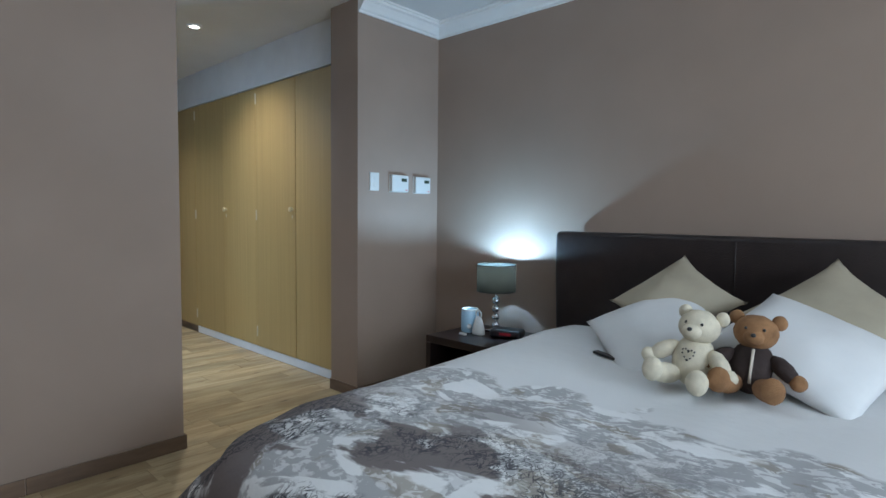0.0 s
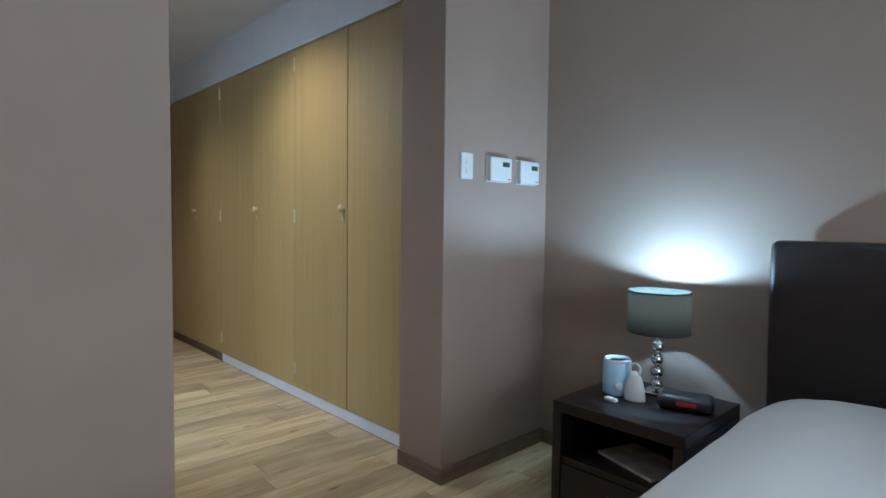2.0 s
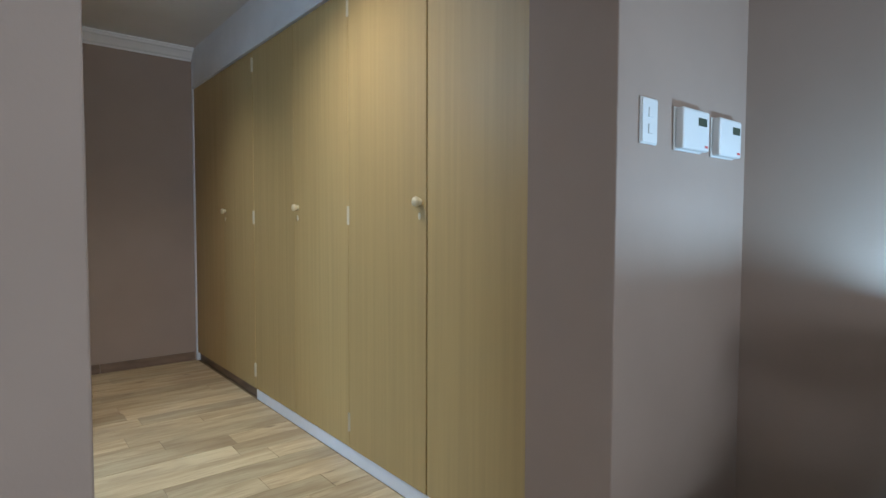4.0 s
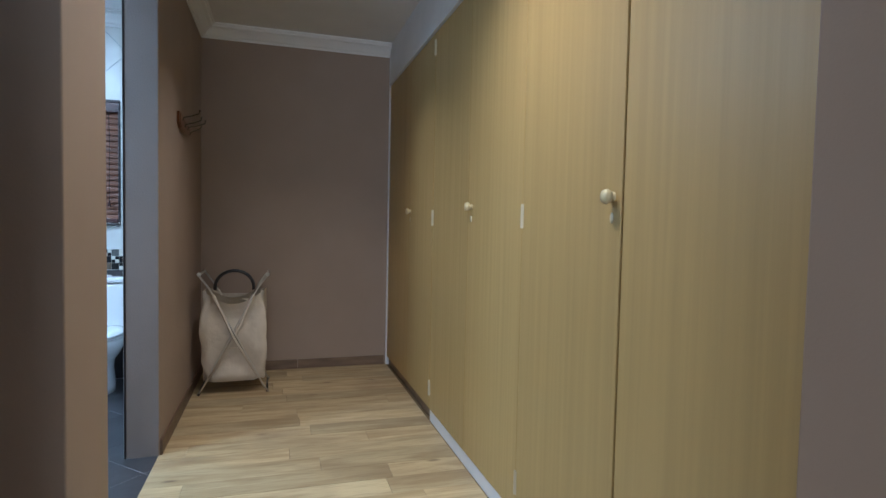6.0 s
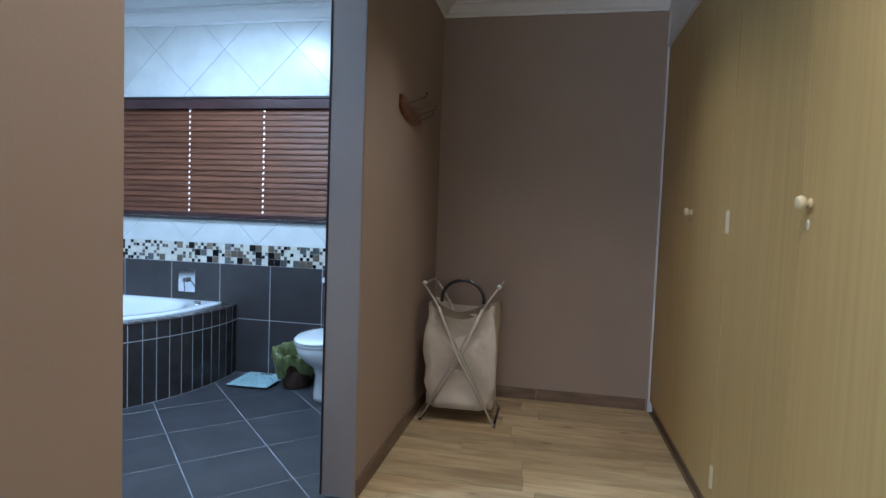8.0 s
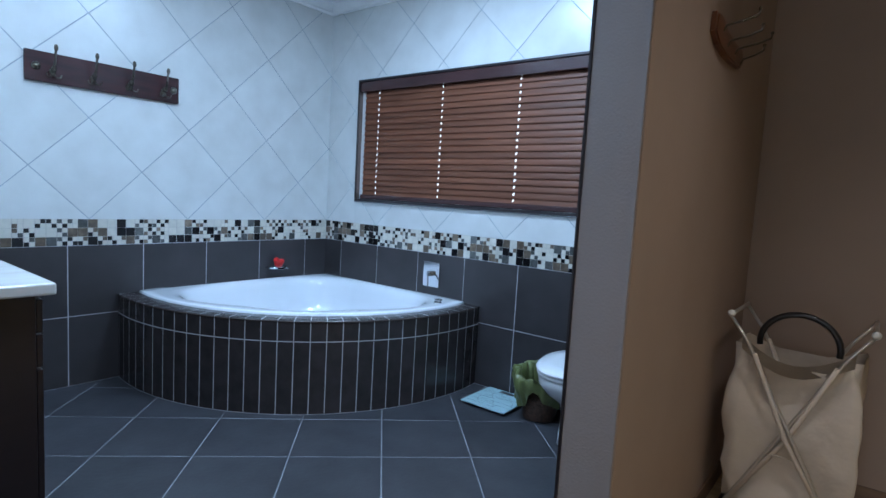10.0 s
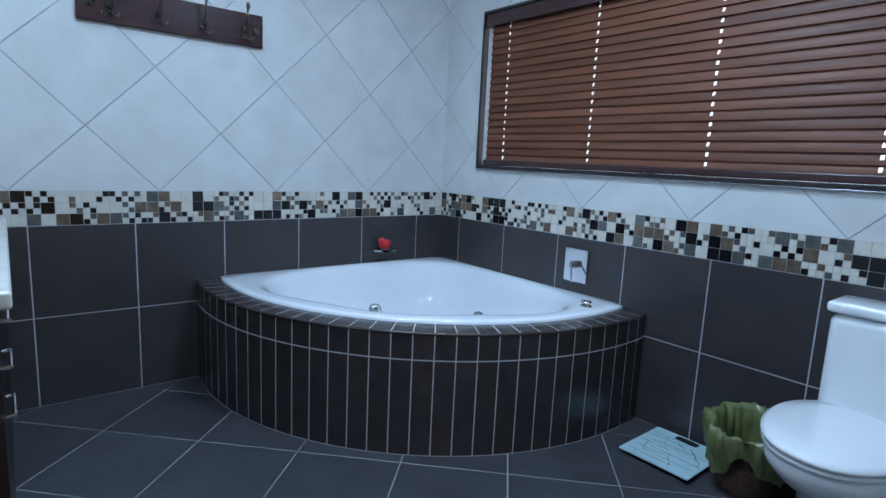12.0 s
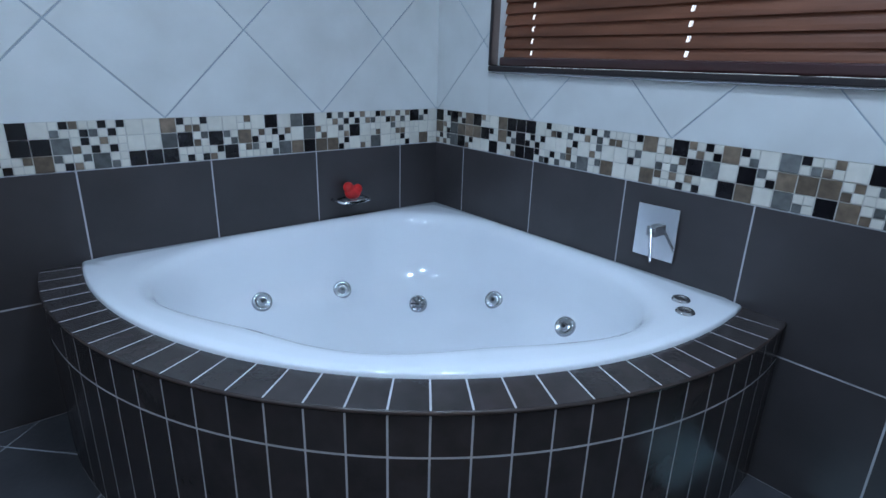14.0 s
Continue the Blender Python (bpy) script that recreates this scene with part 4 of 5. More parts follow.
# ---- passage: laundry basket, wall hook ----
lx0, lx1, ly0, ly1 = -6.60, -6.29, 1.08, 1.482
hamper = empty("laundry_basket", ((lx0 + lx1) / 2, (ly0 + ly1) / 2, 0), label="folding cream canvas laundry basket on a metal frame", category="basket")
bm = bmesh.new()
rows = []
for k, z in enumerate(np.linspace(0.09, 0.70, 14)):
    row = []
    u = (z - 0.09) / 0.61
    for i in range(64):
        a = 2 * math.pi * (i + 0.5) / 64
        c, s = math.cos(a), math.sin(a)
        e = 0.28
        px, py = math.copysign(abs(c) ** e, c), math.copysign(abs(s) ** e, s)
        w = 0.5 * (lx1 - lx0) * (0.99 - 0.05 * u)
        d = 0.5 * (ly1 - ly0) * (0.99 + 0.02 * math.sin(3 * u))
        wr = 0.011 * noise.noise(Vector((px * 2, py * 2.5 + 3, z * 5))) + 0.010 * noise.noise(Vector((px * 6, py * 6, z * 11)))
        if px > 0.8:        # cloth pressed in along the crossing legs, bellied out between them
            cross = min(abs(u - 0.5 - 0.52 * py), abs(u - 0.5 + 0.52 * py))
            wr += 0.045 * min(1.0, cross / 0.22) ** 0.8 - 0.03
        sag = -0.06 * (1 - py * py) * u ** 5 if abs(px) > 0.8 else 0.0
        row.append(bm.verts.new(((lx0 + lx1) / 2 + px * (w + wr), (ly0 + ly1) / 2 + py * (d + wr), z + sag)))
    rows.append(row)
for p, q in zip(rows, rows[1:]):
    for i in range(64):
        bm.faces.new((p[i], p[(i + 1) % 64], q[(i + 1) % 64], q[i]))
bm.faces.new(rows[0])
under(part("bag", bm, M["canvas"], None, "cream canvas bag with soft folds", True), hamper)
hem = [(lx1 - 0.004 + 0.012 * math.sin(k * 0.5), ly0 + 0.03 + (ly1 - ly0 - 0.06) * k / 12, 0.735 - 0.075 * math.sin(math.pi * k / 12)) for k in range(13)]
bm = bmesh.new()
tops = [bm.verts.new((x + 0.012, y, z)) for x, y, z in hem]
lows = [bm.verts.new((x + 0.018, y, z - 0.045)) for x, y, z in hem]
for k in range(12):
    bm.faces.new((tops[k], tops[k + 1], lows[k + 1], lows[k]))
bmesh.ops.solidify(bm, geom=bm.faces[:], thickness=0.004)
under(part("hem", bm, M["canvas"], None, "folded canvas hem hanging between the legs", True), hamper)
under(part("seam", tube([(lx1 + 0.018, 1.22, 0.318), (lx1 + 0.020, 1.275, 0.322), (lx1 + 0.018, 1.33, 0.316)], 0.0035), M["canvas"], None, "short stitched seam", True), hamper)
for x in (lx0 - 0.006, lx1 + 0.012):
    for dx, ya, yb in ((0.0, ly0, ly1), (0.012, ly1, ly0)):
        sg = 1 if yb > ya else -1
        b = tube([(x + dx, ya - sg * 0.025, 0.008), (x + dx, ya + sg * 0.01, 0.06), (x + dx, yb - sg * 0.05, 0.72), (x + dx, yb + sg * 0.012, 0.805)], 0.0065)
        leg = under(part("leg", b, M["tube"], None, "slanting satin metal leg", True), hamper)
        b = tube([(x + dx, ya + sg * 0.045, 0.12), (x + dx, (ya + yb) / 2, 0.385), (x + dx, yb - sg * 0.075, 0.68)], 0.0085, n=10)
        under(part("sleeve", b, M["canvas"], None, "canvas sleeve round the leg", True), leg)
for y, z in ((ly0 - 0.015, 0.812), (ly1 + 0.015, 0.812), (ly0 - 0.015, 0.012), (ly1 + 0.015, 0.012)):
    under(part("crossbar", tube([(lx0 - 0.01, y, z), (lx1 + 0.02, y, z)], 0.007), M["tube"] if z > 0.5 else M["black"], None, "", True), hamper)
for y, z in ((ly0 - 0.015, 0.815), (ly1 + 0.015, 0.815)):
    under(part("end_cap", ball((lx1 + 0.014, y, z), 0.014, n=12), M["plastic"], None, "small pale plastic cap", True), hamper)
for x in (lx1 - 0.06,):
    pts = [((x), (ly0 + ly1) / 2 + 0.125 * math.cos(a), 0.72 + 0.115 * math.sin(a)) for a in np.linspace(-0.15, math.pi + 0.15, 18)]
    under(part("carry_handle", tube(pts, 0.011), M["black"], None, "black curved carrying handle", True), hamper)

peg = empty("wall_hook", (-5.9, 1.02, 1.72), label="small orange pine wall plaque with thin metal hooks", category="hook")
crescent = [(-5.82, 1.795), (-5.812, 1.735), (-5.87, 1.708), (-5.97, 1.695), (-6.08, 1.695), (-6.20, 1.705), (-6.235, 1.73), (-6.20, 1.765), (-6.08, 1.765), (-5.95, 1.775), (-5.88, 1.80)]
FRAME_P = Matrix(((-1, 0, 0, 0), (0, 0, 1, 1.006), (0, 1, 0, 0), (0, 0, 0, 1)))
pb = prism([(-x, z) for x, z in crescent], 0.014, FRAME_P)
prism([(6.02 + (-x - 6.02) * 0.93, 1.745 + (z - 1.745) * 0.88) for x, z in crescent], 0.018, FRAME_P, pb)
under(part("plaque", pb, M["pine"], None, "crescent of orange pine"), peg)
for hx, hz, ln in ((-5.90, 1.775, 0.085), (-5.97, 1.745, 0.085), (-6.08, 1.745, 0.095), (-6.17, 1.73, 0.06)):
    hk = tube([(hx, 1.024, hz - 0.02), (hx - 0.01, 1.03, hz), (hx - 0.05, 1.02 + ln * 0.6, hz + 0.02), (hx - 0.075, 1.02 + ln, hz + 0.04), (hx - 0.078, 1.022 + ln, hz + 0.056)], 0.004)
    ball((hx - 0.078, 1.022 + ln, hz + 0.058), 0.006, bm=hk, n=8)
    under(part("hook", hk, M["brass"], None, "thin dark metal hook", True), peg)

# ---- fittings on the stub wall ----
def wall_box(name, y0, y1, z0, z1, d, label, category, lcd=False):
    e = empty(name, (NIB_X, (y0 + y1) / 2, (z0 + z1) / 2), label=label, category=category)
    under(part("backplate", box(NIB_X + 0.001, NIB_X + 0.006, y0 - 0.003, y1 + 0.003, z0 - 0.003, z1 + 0.003, 0.002), M["plastic"]), e)
    under(part("case", box(NIB_X + 0.006, NIB_X + d, y0, y1, z0, z1, min(0.006, d / 4), seg=3), M["plastic"]), e)
    if lcd:
        under(part("display", box(NIB_X + d - 0.001, NIB_X + d + 0.0015, y0 + 0.085, y0 + 0.135, z1 - 0.045, z1 - 0.022), M["lcd"], None, "small dark display"), e)
        under(part("mark", box(NIB_X + d - 0.001, NIB_X + d + 0.001, y1 - 0.03, y1 - 0.012, z0 + 0.010, z0 + 0.016), M["red"], None, "tiny red mark"), e)
    else:
        for z in ((z0 + z1) / 2 - 0.022, (z0 + z1) / 2 + 0.022):
            under(part("rocker", box(NIB_X + d - 0.001, NIB_X + d + 0.003, (y0 + y1) / 2 - 0.010, (y0 + y1) / 2 + 0.010, z - 0.013, z + 0.013, 0.0015), M["plastic"]), e)
    return e


wall_box("light_switch", 2.425, 2.5, 1.395, 1.512, 0.010, "white double light switch on the taupe wall", "switch")
wall_box("thermostat", 2.60, 2.755, 1.392, 1.508, 0.032, "white wall thermostat with a small display", "thermostat", True)
wall_box("thermostat", 2.825, 2.975, 1.390, 1.506, 0.032, "white wall thermostat with a small display", "thermostat", True)

# ---- ceiling downlights ----
# the bedroom fittings are added to go with the added lamps there
for x, y in HALL_SPOTS + BATH_SPOTS + ADDED_BED_SPOTS:
    dl = empty("downlight", (x, y, CEIL), label="small round recessed ceiling downlight, lit; bedroom ones added", category="downlight", group="ceiling downlights")
    under(part("ring", lathe([(0.055, 0), (0.055, -0.006), (0.045, -0.010), (0.036, -0.008), (0.036, 0)], 28, Matrix.Translation((x, y, CEIL - 0.001))), M["white_paint"], None, "", True), dl)
    under(part("lens", lathe([(0.034, 0), (0.034, -0.004)], 24, Matrix.Translation((x, y, CEIL - 0.006))), M["lamp_glow"], None, "glowing lens"), dl)

# assumed bedroom window, added unseen behind the first eye for the soft daylight
win2 = empty("window_2", (EAST, 0.8, 1.55), label="added unseen bedroom window with a plain frame", category="window", kind="structure")
for y0 in (-0.4, 0.77, 1.94):
    under(part("window_frame", box(EAST + 0.04, EAST + 0.09, y0, y0 + 0.06, 0.9, 2.2, 0.004), M["win_frame"]), win2)
for z0 in (0.9, 2.14):
    under(part("window_frame", box(EAST + 0.035, EAST + 0.095, -0.4, 2.0, z0, z0 + 0.06, 0.004), M["win_frame"]), win2)
pn = under(part("pane", box(EAST + 0.06, EAST + 0.064, -0.35, 1.95, 0.95, 2.15), M["glass"]), win2)
pn.visible_shadow = False

# ---- bedroom: bed ----
X0, X1, Y0, Y1 = -1.58, 0.46, 0.72, 2.98
bed = empty("bed", ((X0 + X1) / 2, 1.9, 0), label="double bed with a dark leather headboard", category="bed")
hb = bmesh.new()
box(-1.565, 0.425, 2.95, 3.06, 0.05, 1.142, 0.028, bm=hb, seg=5)
bmesh.ops.subdivide_edges(hb, edges=[e for e in hb.edges if abs(e.verts[0].co.z - e.verts[1].co.z) > 0.5], cuts=8)


def lean_back(z):
    """How far the padded board bellies forward at a height."""
    u = max(0.0, (z - 0.6) / 0.5)
    return 0.05 * u * (1 - 0.6 * u)


for v in hb.verts:
    v.co.y -= lean_back(v.co.z)
hh = part("headboard", hb, M["leather"], None, "padded dark leather headboard", True)
under(part("seam", tube([(-0.569, 2.949 - lean_back(z), z) for z in np.linspace(0.5, 1.115, 12)], 0.0035, n=6), M["leather"], None, "raised leather seam", True), hh)
under(hh, bed)
for x in (X0 + 0.35, X1 - 0.35):
    for y in (Y0 + 0.45, 2.7):
        under(part("leg", lathe([(0.03, 0), (0.035, 0.06)], 16, Matrix.Translation((x, y, 0))), M["dark_wood"]), bed)


def rounded_rect(a, inset):
    """A point of the bed's outline at turn a, with a generous round at the foot."""
    cx, cy = (X0 + X1) / 2, (Y0 + Y1) / 2
    hx, hy = (X1 - X0) / 2 - inset, (Y1 - Y0) / 2 - inset
    c, s = math.cos(a), math.sin(a)
    e = 0.25 if s < 0 else 0.2
    return cx + hx * math.copysign(abs(c) ** e, c), cy + hy * math.copysign(abs(s) ** e, s)


def slab(inset, z0, z1):
    """A flat block with the bed's rounded outline."""
    return prism([rounded_rect(2 * math.pi * (i + 0.5) / 72, inset) for i in range(72)], z1 - z0, Matrix.Translation((0, 0, z0)))


under(part("base", slab(0.24, 0.06, 0.32), M["dark_wood"]), bed)
under(part("mattress", slab(0.2, 0.322, 0.53), M["linen"]), bed)
bm = bmesh.new()
NS = 220
rows = []
TOPZ = 0.605


def top_z(x, y):
    return TOPZ + 0.03 * max(0.0, min(1.0, (y - 1.7) / 0.8)) + 0.035 * noise.noise(Vector((x * 1.3, y * 1.1, 0.3))) + 0.015 * noise.noise(Vector((x * 3.5 + 7, y * 3, 1.7))) + 0.005 * noise.noise(Vector((x * 11, y * 8, 4)))


for s in np.linspace(0.02, 1.0, 46):
    row = []
    for i in range(NS):
        a = 2 * math.pi * i / NS
        px, py = rounded_rect(a, 0.11)
        cx, cy = (X0 + X1) / 2, (Y0 + Y1) / 2
        x, y = cx + (px - cx) * s, cy + (py - cy) * s
        row.append(bm.verts.new((x, y, top_z(x, y) - 0.05 * s ** 10)))
    rows.append(row)
for k, (out, z) in enumerate(((0.07, -0.065), (0.035, -0.095), (0.012, -0.14), (-0.02, -0.2), (-0.045, -0.28), (-0.065, -0.36), (-0.08, -0.42), (-0.085, -0.46))):
    row = []
    for i in range(NS):
        a = 2 * math.pi * i / NS
        flare = 1.2 * max(0.0, -math.sin(2 * a)) ** 2 if math.sin(a) < 0 else 0.0
        flare += 1.2 * max(0.0, math.sin(2 * a)) ** 2 if math.sin(a) < 0 else 0.0
        x, y = rounded_rect(a, out * (1 + flare) if out < 0 else out)
        q = rounded_rect(a, 0.11)
        wv = 0.022 * (k / 7) * noise.noise(Vector((x * 5, y * 5, 0.2 * k)))
        cx, cy = (X0 + X1) / 2, (Y0 + Y1) / 2
        d = Vector((x - cx, y - cy)).normalized()
        zz = max(0.05, top_z(*q) + z + 0.01 * noise.noise(Vector((x * 4, y * 4, 3))))
        x, y = x + d.x * wv, min(y + d.y * wv, 2.95)
        row.append(bm.verts.new((x, y, zz)))
    rows.append(row)
for p, q in zip(rows, rows[1:]):
    for i in range(NS):
        bm.faces.new((p[i], p[(i + 1) % NS], q[(i + 1) % NS], q[i]))
bm.faces.new(rows[0])
tagged(part("duvet", bm, M["duvet"], None, "", True), "white duvet printed with grey winter trees, spread over the bed", "duvet")


def pillow(at_, e1, e2, w, h, t, material, label, category="pillow", pinch=0.12):
    """A soft cushion; e1 and e2 span it, w and h are its sides."""
    e1 = Vector(e1).normalized()
    e2 = (Vector(e2) - e1 * Vector(e2).dot(e1)).normalized()
    e3 = e1.cross(e2)
    m = Matrix((e1, e2, e3)).transposed().to_4x4()
    m.translation = at_
    b = bmesh.new()
    n = 26
    seed = len(bpy.data.objects)
    for side in (1, -1):
        g = []
        for i in range(n + 1):
            row = []
            for j in range(n + 1):
                u, v = 2 * i / n - 1, 2 * j / n - 1
                th = (max(0, 1 - u ** 2) ** 0.55) * (max(0, 1 - v ** 2) ** 0.55)
                pin = 1 - pinch * (1 - u * u) * abs(v) ** 3, 1 - pinch * (1 - v * v) * abs(u) ** 3
                wr = 0.012 * noise.noise(Vector((u * 2.2 + seed, v * 2.2, side)))
                row.append(b.verts.new(m @ Vector((u * w / 2 * pin[1], v * h / 2 * pin[0], side * (th * (t / 2 + wr) + 0.002)))))
            g.append(row)
        for i in range(n):
            for j in range(n):
                b.faces.new((g[i][j], g[i + 1][j], g[i + 1][j + 1], g[i][j + 1]))
    bmesh.ops.remove_doubles(b, verts=b.verts, dist=0.006)
    return tagged(part(category, b, material, None, "", True), label, category, "pillows on the bed")


r2 = math.sqrt(0.5)
lean = Vector((0, 0.66, 0.60)).normalized()
X = Vector((1, 0, 0))
pillow((-0.735, 2.62, 0.845), X * 0.78 + lean, lean - X * 0.9, 0.43, 0.43, 0.15, M["beige"], "square beige linen cushion leaning on the headboard", "cushion", 0.15)
pillow((-0.14, 2.59, 0.82), X * 0.9 + lean, lean - X, 0.52, 0.52, 0.15, M["beige"], "square beige linen cushion leaning on the headboard", "cushion", 0.15)
lean2 = Vector((0, 0.80, 0.48)).normalized()
pillow((-0.725, 2.42, 0.73), X + lean2 * 0.95, lean2 * 1.05 - X * 0.9, 0.49, 0.48, 0.16, M["linen"], "plump white cotton pillow propped on a cushion", pinch=0.05)
pillow((-0.17, 2.35, 0.765), (1.32, -0.27, -0.45), (0.40, 1.27, 0.45), 0.52, 0.50, 0.15, M["linen"], "plump white cotton pillow propped on a cushion", pinch=0.06)


def plush(name, m, fur, label, jacket=None):
    """A sitting plush bear as one plain shape."""
    b = bmesh.new()
    body = 1 if jacket else 0
    ball((0, 0, 0.10), (0.075, 0.062, 0.095), bm=b, mi=body)
    ball((0, -0.008, 0.225), (0.072, 0.066, 0.062), bm=b)
    ball((0, -0.068, 0.208), (0.034, 0.028, 0.026), bm=b, n=14)
    ball((0, -0.094, 0.216), (0.010, 0.007, 0.008), bm=b, n=10, mi=2)
    for s in (-1, 1):
        ball((s * 0.066, 0.01, 0.268), (0.026, 0.016, 0.026), bm=b, n=12)
        ball((s * 0.028, -0.066, 0.238), (0.006, 0.005, 0.006), bm=b, n=8, mi=2)
        ball((s * 0.10, -0.03, 0.115), (0.060, 0.030, 0.030), Euler((0, s * 0.65, -s * 0.4)), bm=b, n=16, mi=body)
        ball((s * 0.145, -0.048, 0.082), (0.028, 0.028, 0.028), bm=b, n=14)
        ball((s * 0.058, -0.085, 0.040), (0.038, 0.075, 0.037), Euler((0, 0, s * 0.35)), bm=b, n=16)
        ball((s * 0.080, -0.145, 0.050), (0.038, 0.022, 0.044), bm=b, n=14)
    if jacket:
        tube([(0.004, -0.064, 0.17), (0.004, -0.066, 0.10), (0.004, -0.058, 0.05)], 0.005, b, mi=3)
    else:
        for k in range(14):
            a = 2 * math.pi * k / 14
            ball((0.022 * math.sin(a) ** 3, -0.063, 0.125 + 0.0015 * (13 * math.cos(a) - 5 * math.cos(2 * a) - 2 * math.cos(3 * a))), 0.0035, bm=b, n=6, mi=2)
    for v in b.verts:       # tufts of the pile
        v.co += 0.003 * noise.noise(v.co * 45) * v.co.normalized() + 0.002 * Vector((noise.noise(v.co * 90), noise.noise(v.co * 90 + Vector((3, 0, 0))), 0))
    b.transform(m)
    return tagged(part(name, b, [fur, jacket or fur, M["black"], M["canvas"]], None, "", True), label, "plush bear")


plush("plush_bear", pose(-0.48, 2.09, 0.622, -8, 6, -4) @ Matrix.Scale(0.98, 4), M["fur_cream"], "cream plush bear sitting on the white duvet")
plush("plush_bear", pose(-0.30, 2.14, 0.622, -8, 4, 8) @ Matrix.Scale(0.97, 4), M["fur_brown"], "brown plush bear in a dark jacket, sitting on the duvet", M["jacket"])
# flat black bar in place of the shadow under the pillowcase's edge
rm = box(-0.06, 0.06, -0.017, 0.017, 0, 0.012, 0.004)
rm.transform(pose(-0.88, 2.25, 0.630, 0, 3, -16))
tagged(part("remote_control", rm, M["black"]), "slim dark bar standing in for the shadow at the pillowcase edge", "remote control")

# ---- bedside table and what stands on it ----
NX0, NX1, NY0, NY1, NZ = -2.19, -1.66, 2.47, 2.99, 0.487
ns = empty("bedside_table", ((NX0 + NX1) / 2, (NY0 + NY1) / 2, 0), label="espresso wood bedside table with an open shelf", category="bedside table")
under(part("top", box(NX0, NX1, NY0, NY1, NZ - 0.045, NZ, 0.004), M["dark_wood"]), ns)
for a, b in ((NX0, NX0 + 0.04), (NX1 - 0.04, NX1)):
    under(part("side", box(a, b, NY0, NY1, 0.0, NZ - 0.046, 0.003), M["dark_wood"]), ns)
under(part("back", box(NX0 + 0.041, NX1 - 0.041, NY1 - 0.02, NY1, 0.03, NZ - 0.046), M["dark_wood"]), ns)
under(part("shelf", box(NX0 + 0.041, NX1 - 0.041, NY0 + 0.01, NY1 - 0.021, 0.24, 0.265), M["dark_wood"]), ns)
under(part("drawer", box(NX0 + 0.043, NX1 - 0.043, NY0 + 0.002, NY1 - 0.03, 0.03, 0.236, 0.003), M["dark_wood"]), ns)
under(part("handle", tube([(-1.925, NY0 - 0.0, 0.09), (-1.925, NY0 - 0.022, 0.09), (-1.925, NY0 - 0.022, 0.19), (-1.925, NY0 - 0.0, 0.19)], 0.005), M["chrome"], None, "slim metal handle"), ns)
mg = box(-0.10, 0.10, -0.14, 0.14, 0, 0.012, 0.002)
mg.transform(pose(-1.90, 2.66, 0.266, 0, 0, 72))
tagged(part("magazine", mg, M["paper"]), "glossy magazine lying on the bedside shelf", "magazine")

LX, LY = -1.945, 2.86
tl = empty("table_lamp", (LX, LY, NZ), label="lit table lamp with green drum shade and chrome balls", category="lamp")
under(part("base", box(LX - 0.05, LX + 0.05, LY - 0.05, LY + 0.05, NZ, NZ + 0.014, 0.004), M["chrome"]), tl)
for k in range(4):
    under(part("ball", ball((LX, LY, NZ + 0.042 + k * 0.053), (0.027, 0.027, 0.026), n=24), M["chrome"], None, "polished chrome ball", True), tl)
under(part("stem", tube([(LX, LY, NZ + 0.01), (LX, LY, 0.80)], 0.006), M["chrome"]), tl)
# the holder's flared cup is added to keep the bulb's light off the table
under(part("bulb_holder", lathe([(0.014, 0.79), (0.016, 0.825), (0.032, 0.84), (0.034, 0.852), (0.028, 0.852), (0.010, 0.846)], 20, Matrix.Translation((LX, LY, 0))), M["plastic"], None, "white bulb holder with an added light-blocking cup", True), tl)
SZ0, SZ1, SR = 0.75, 0.918, 0.125
sh = bmesh.new()
for r0 in (SR,):
    n = 64
    lo = [sh.verts.new((LX + r0 * math.cos(2 * math.pi * i / n), LY + r0 * math.sin(2 * math.pi * i / n), SZ0)) for i in range(n)]
    hi = [sh.verts.new((LX + r0 * math.cos(2 * math.pi * i / n), LY + r0 * math.sin(2 * math.pi * i / n), SZ1)) for i in range(n)]
    for i in range(n):
        sh.faces.new((lo[i], lo[(i + 1) % n], hi[(i + 1) % n], hi[i]))
under(part("shade", sh, M["shade"], None, "dark green cloth drum shade", True), tl)
for z, mm in ((SZ0, M["black"]), (SZ1, M["shade"])):
    pts = [(LX + SR * math.cos(a), LY + SR * math.sin(a), z) for a in np.linspace(0, 2 * math.pi, 49)]
    under(part("shade_ring", tube(pts, 0.0035, n=6), mm), tl)
sp = bmesh.new()
for k in range(3):
    a = 2 * math.pi * k / 3 + 0.4
    tube([(LX, LY, 0.80), (LX + SR * math.cos(a), LY + SR * math.sin(a), 0.80)], 0.002, sp, n=5)
under(part("spider", sp, M["chrome"]), tl)

mug = empty("bottle_warmer", (-2.06, 2.74, NZ), label="pale blue and white bottle warmer on the bedside table", category="bottle warmer")
mt = Matrix.Translation((-2.06, 2.74, NZ))
under(part("body", lathe([(0.050, 0), (0.056, 0.006), (0.058, 0.06), (0.056, 0.135), (0.052, 0.145), (0.045, 0.145), (0.044, 0.06), (0.01, 0.05)], 40, mt), M["blue_plastic"], None, "", True), mug)
under(part("rim", lathe([(0.054, 0.138), (0.056, 0.142), (0.052, 0.150), (0.045, 0.148), (0.046, 0.138)], 40, mt), M["plastic"], None, "white rim", True), mug)
dm = Matrix.Translation((-2.06 + 0.034, 2.74 - 0.046, NZ + 0.045)) @ Matrix.Rotation(radians(35), 4, "Z") @ Matrix.Rotation(radians(90), 4, "X")
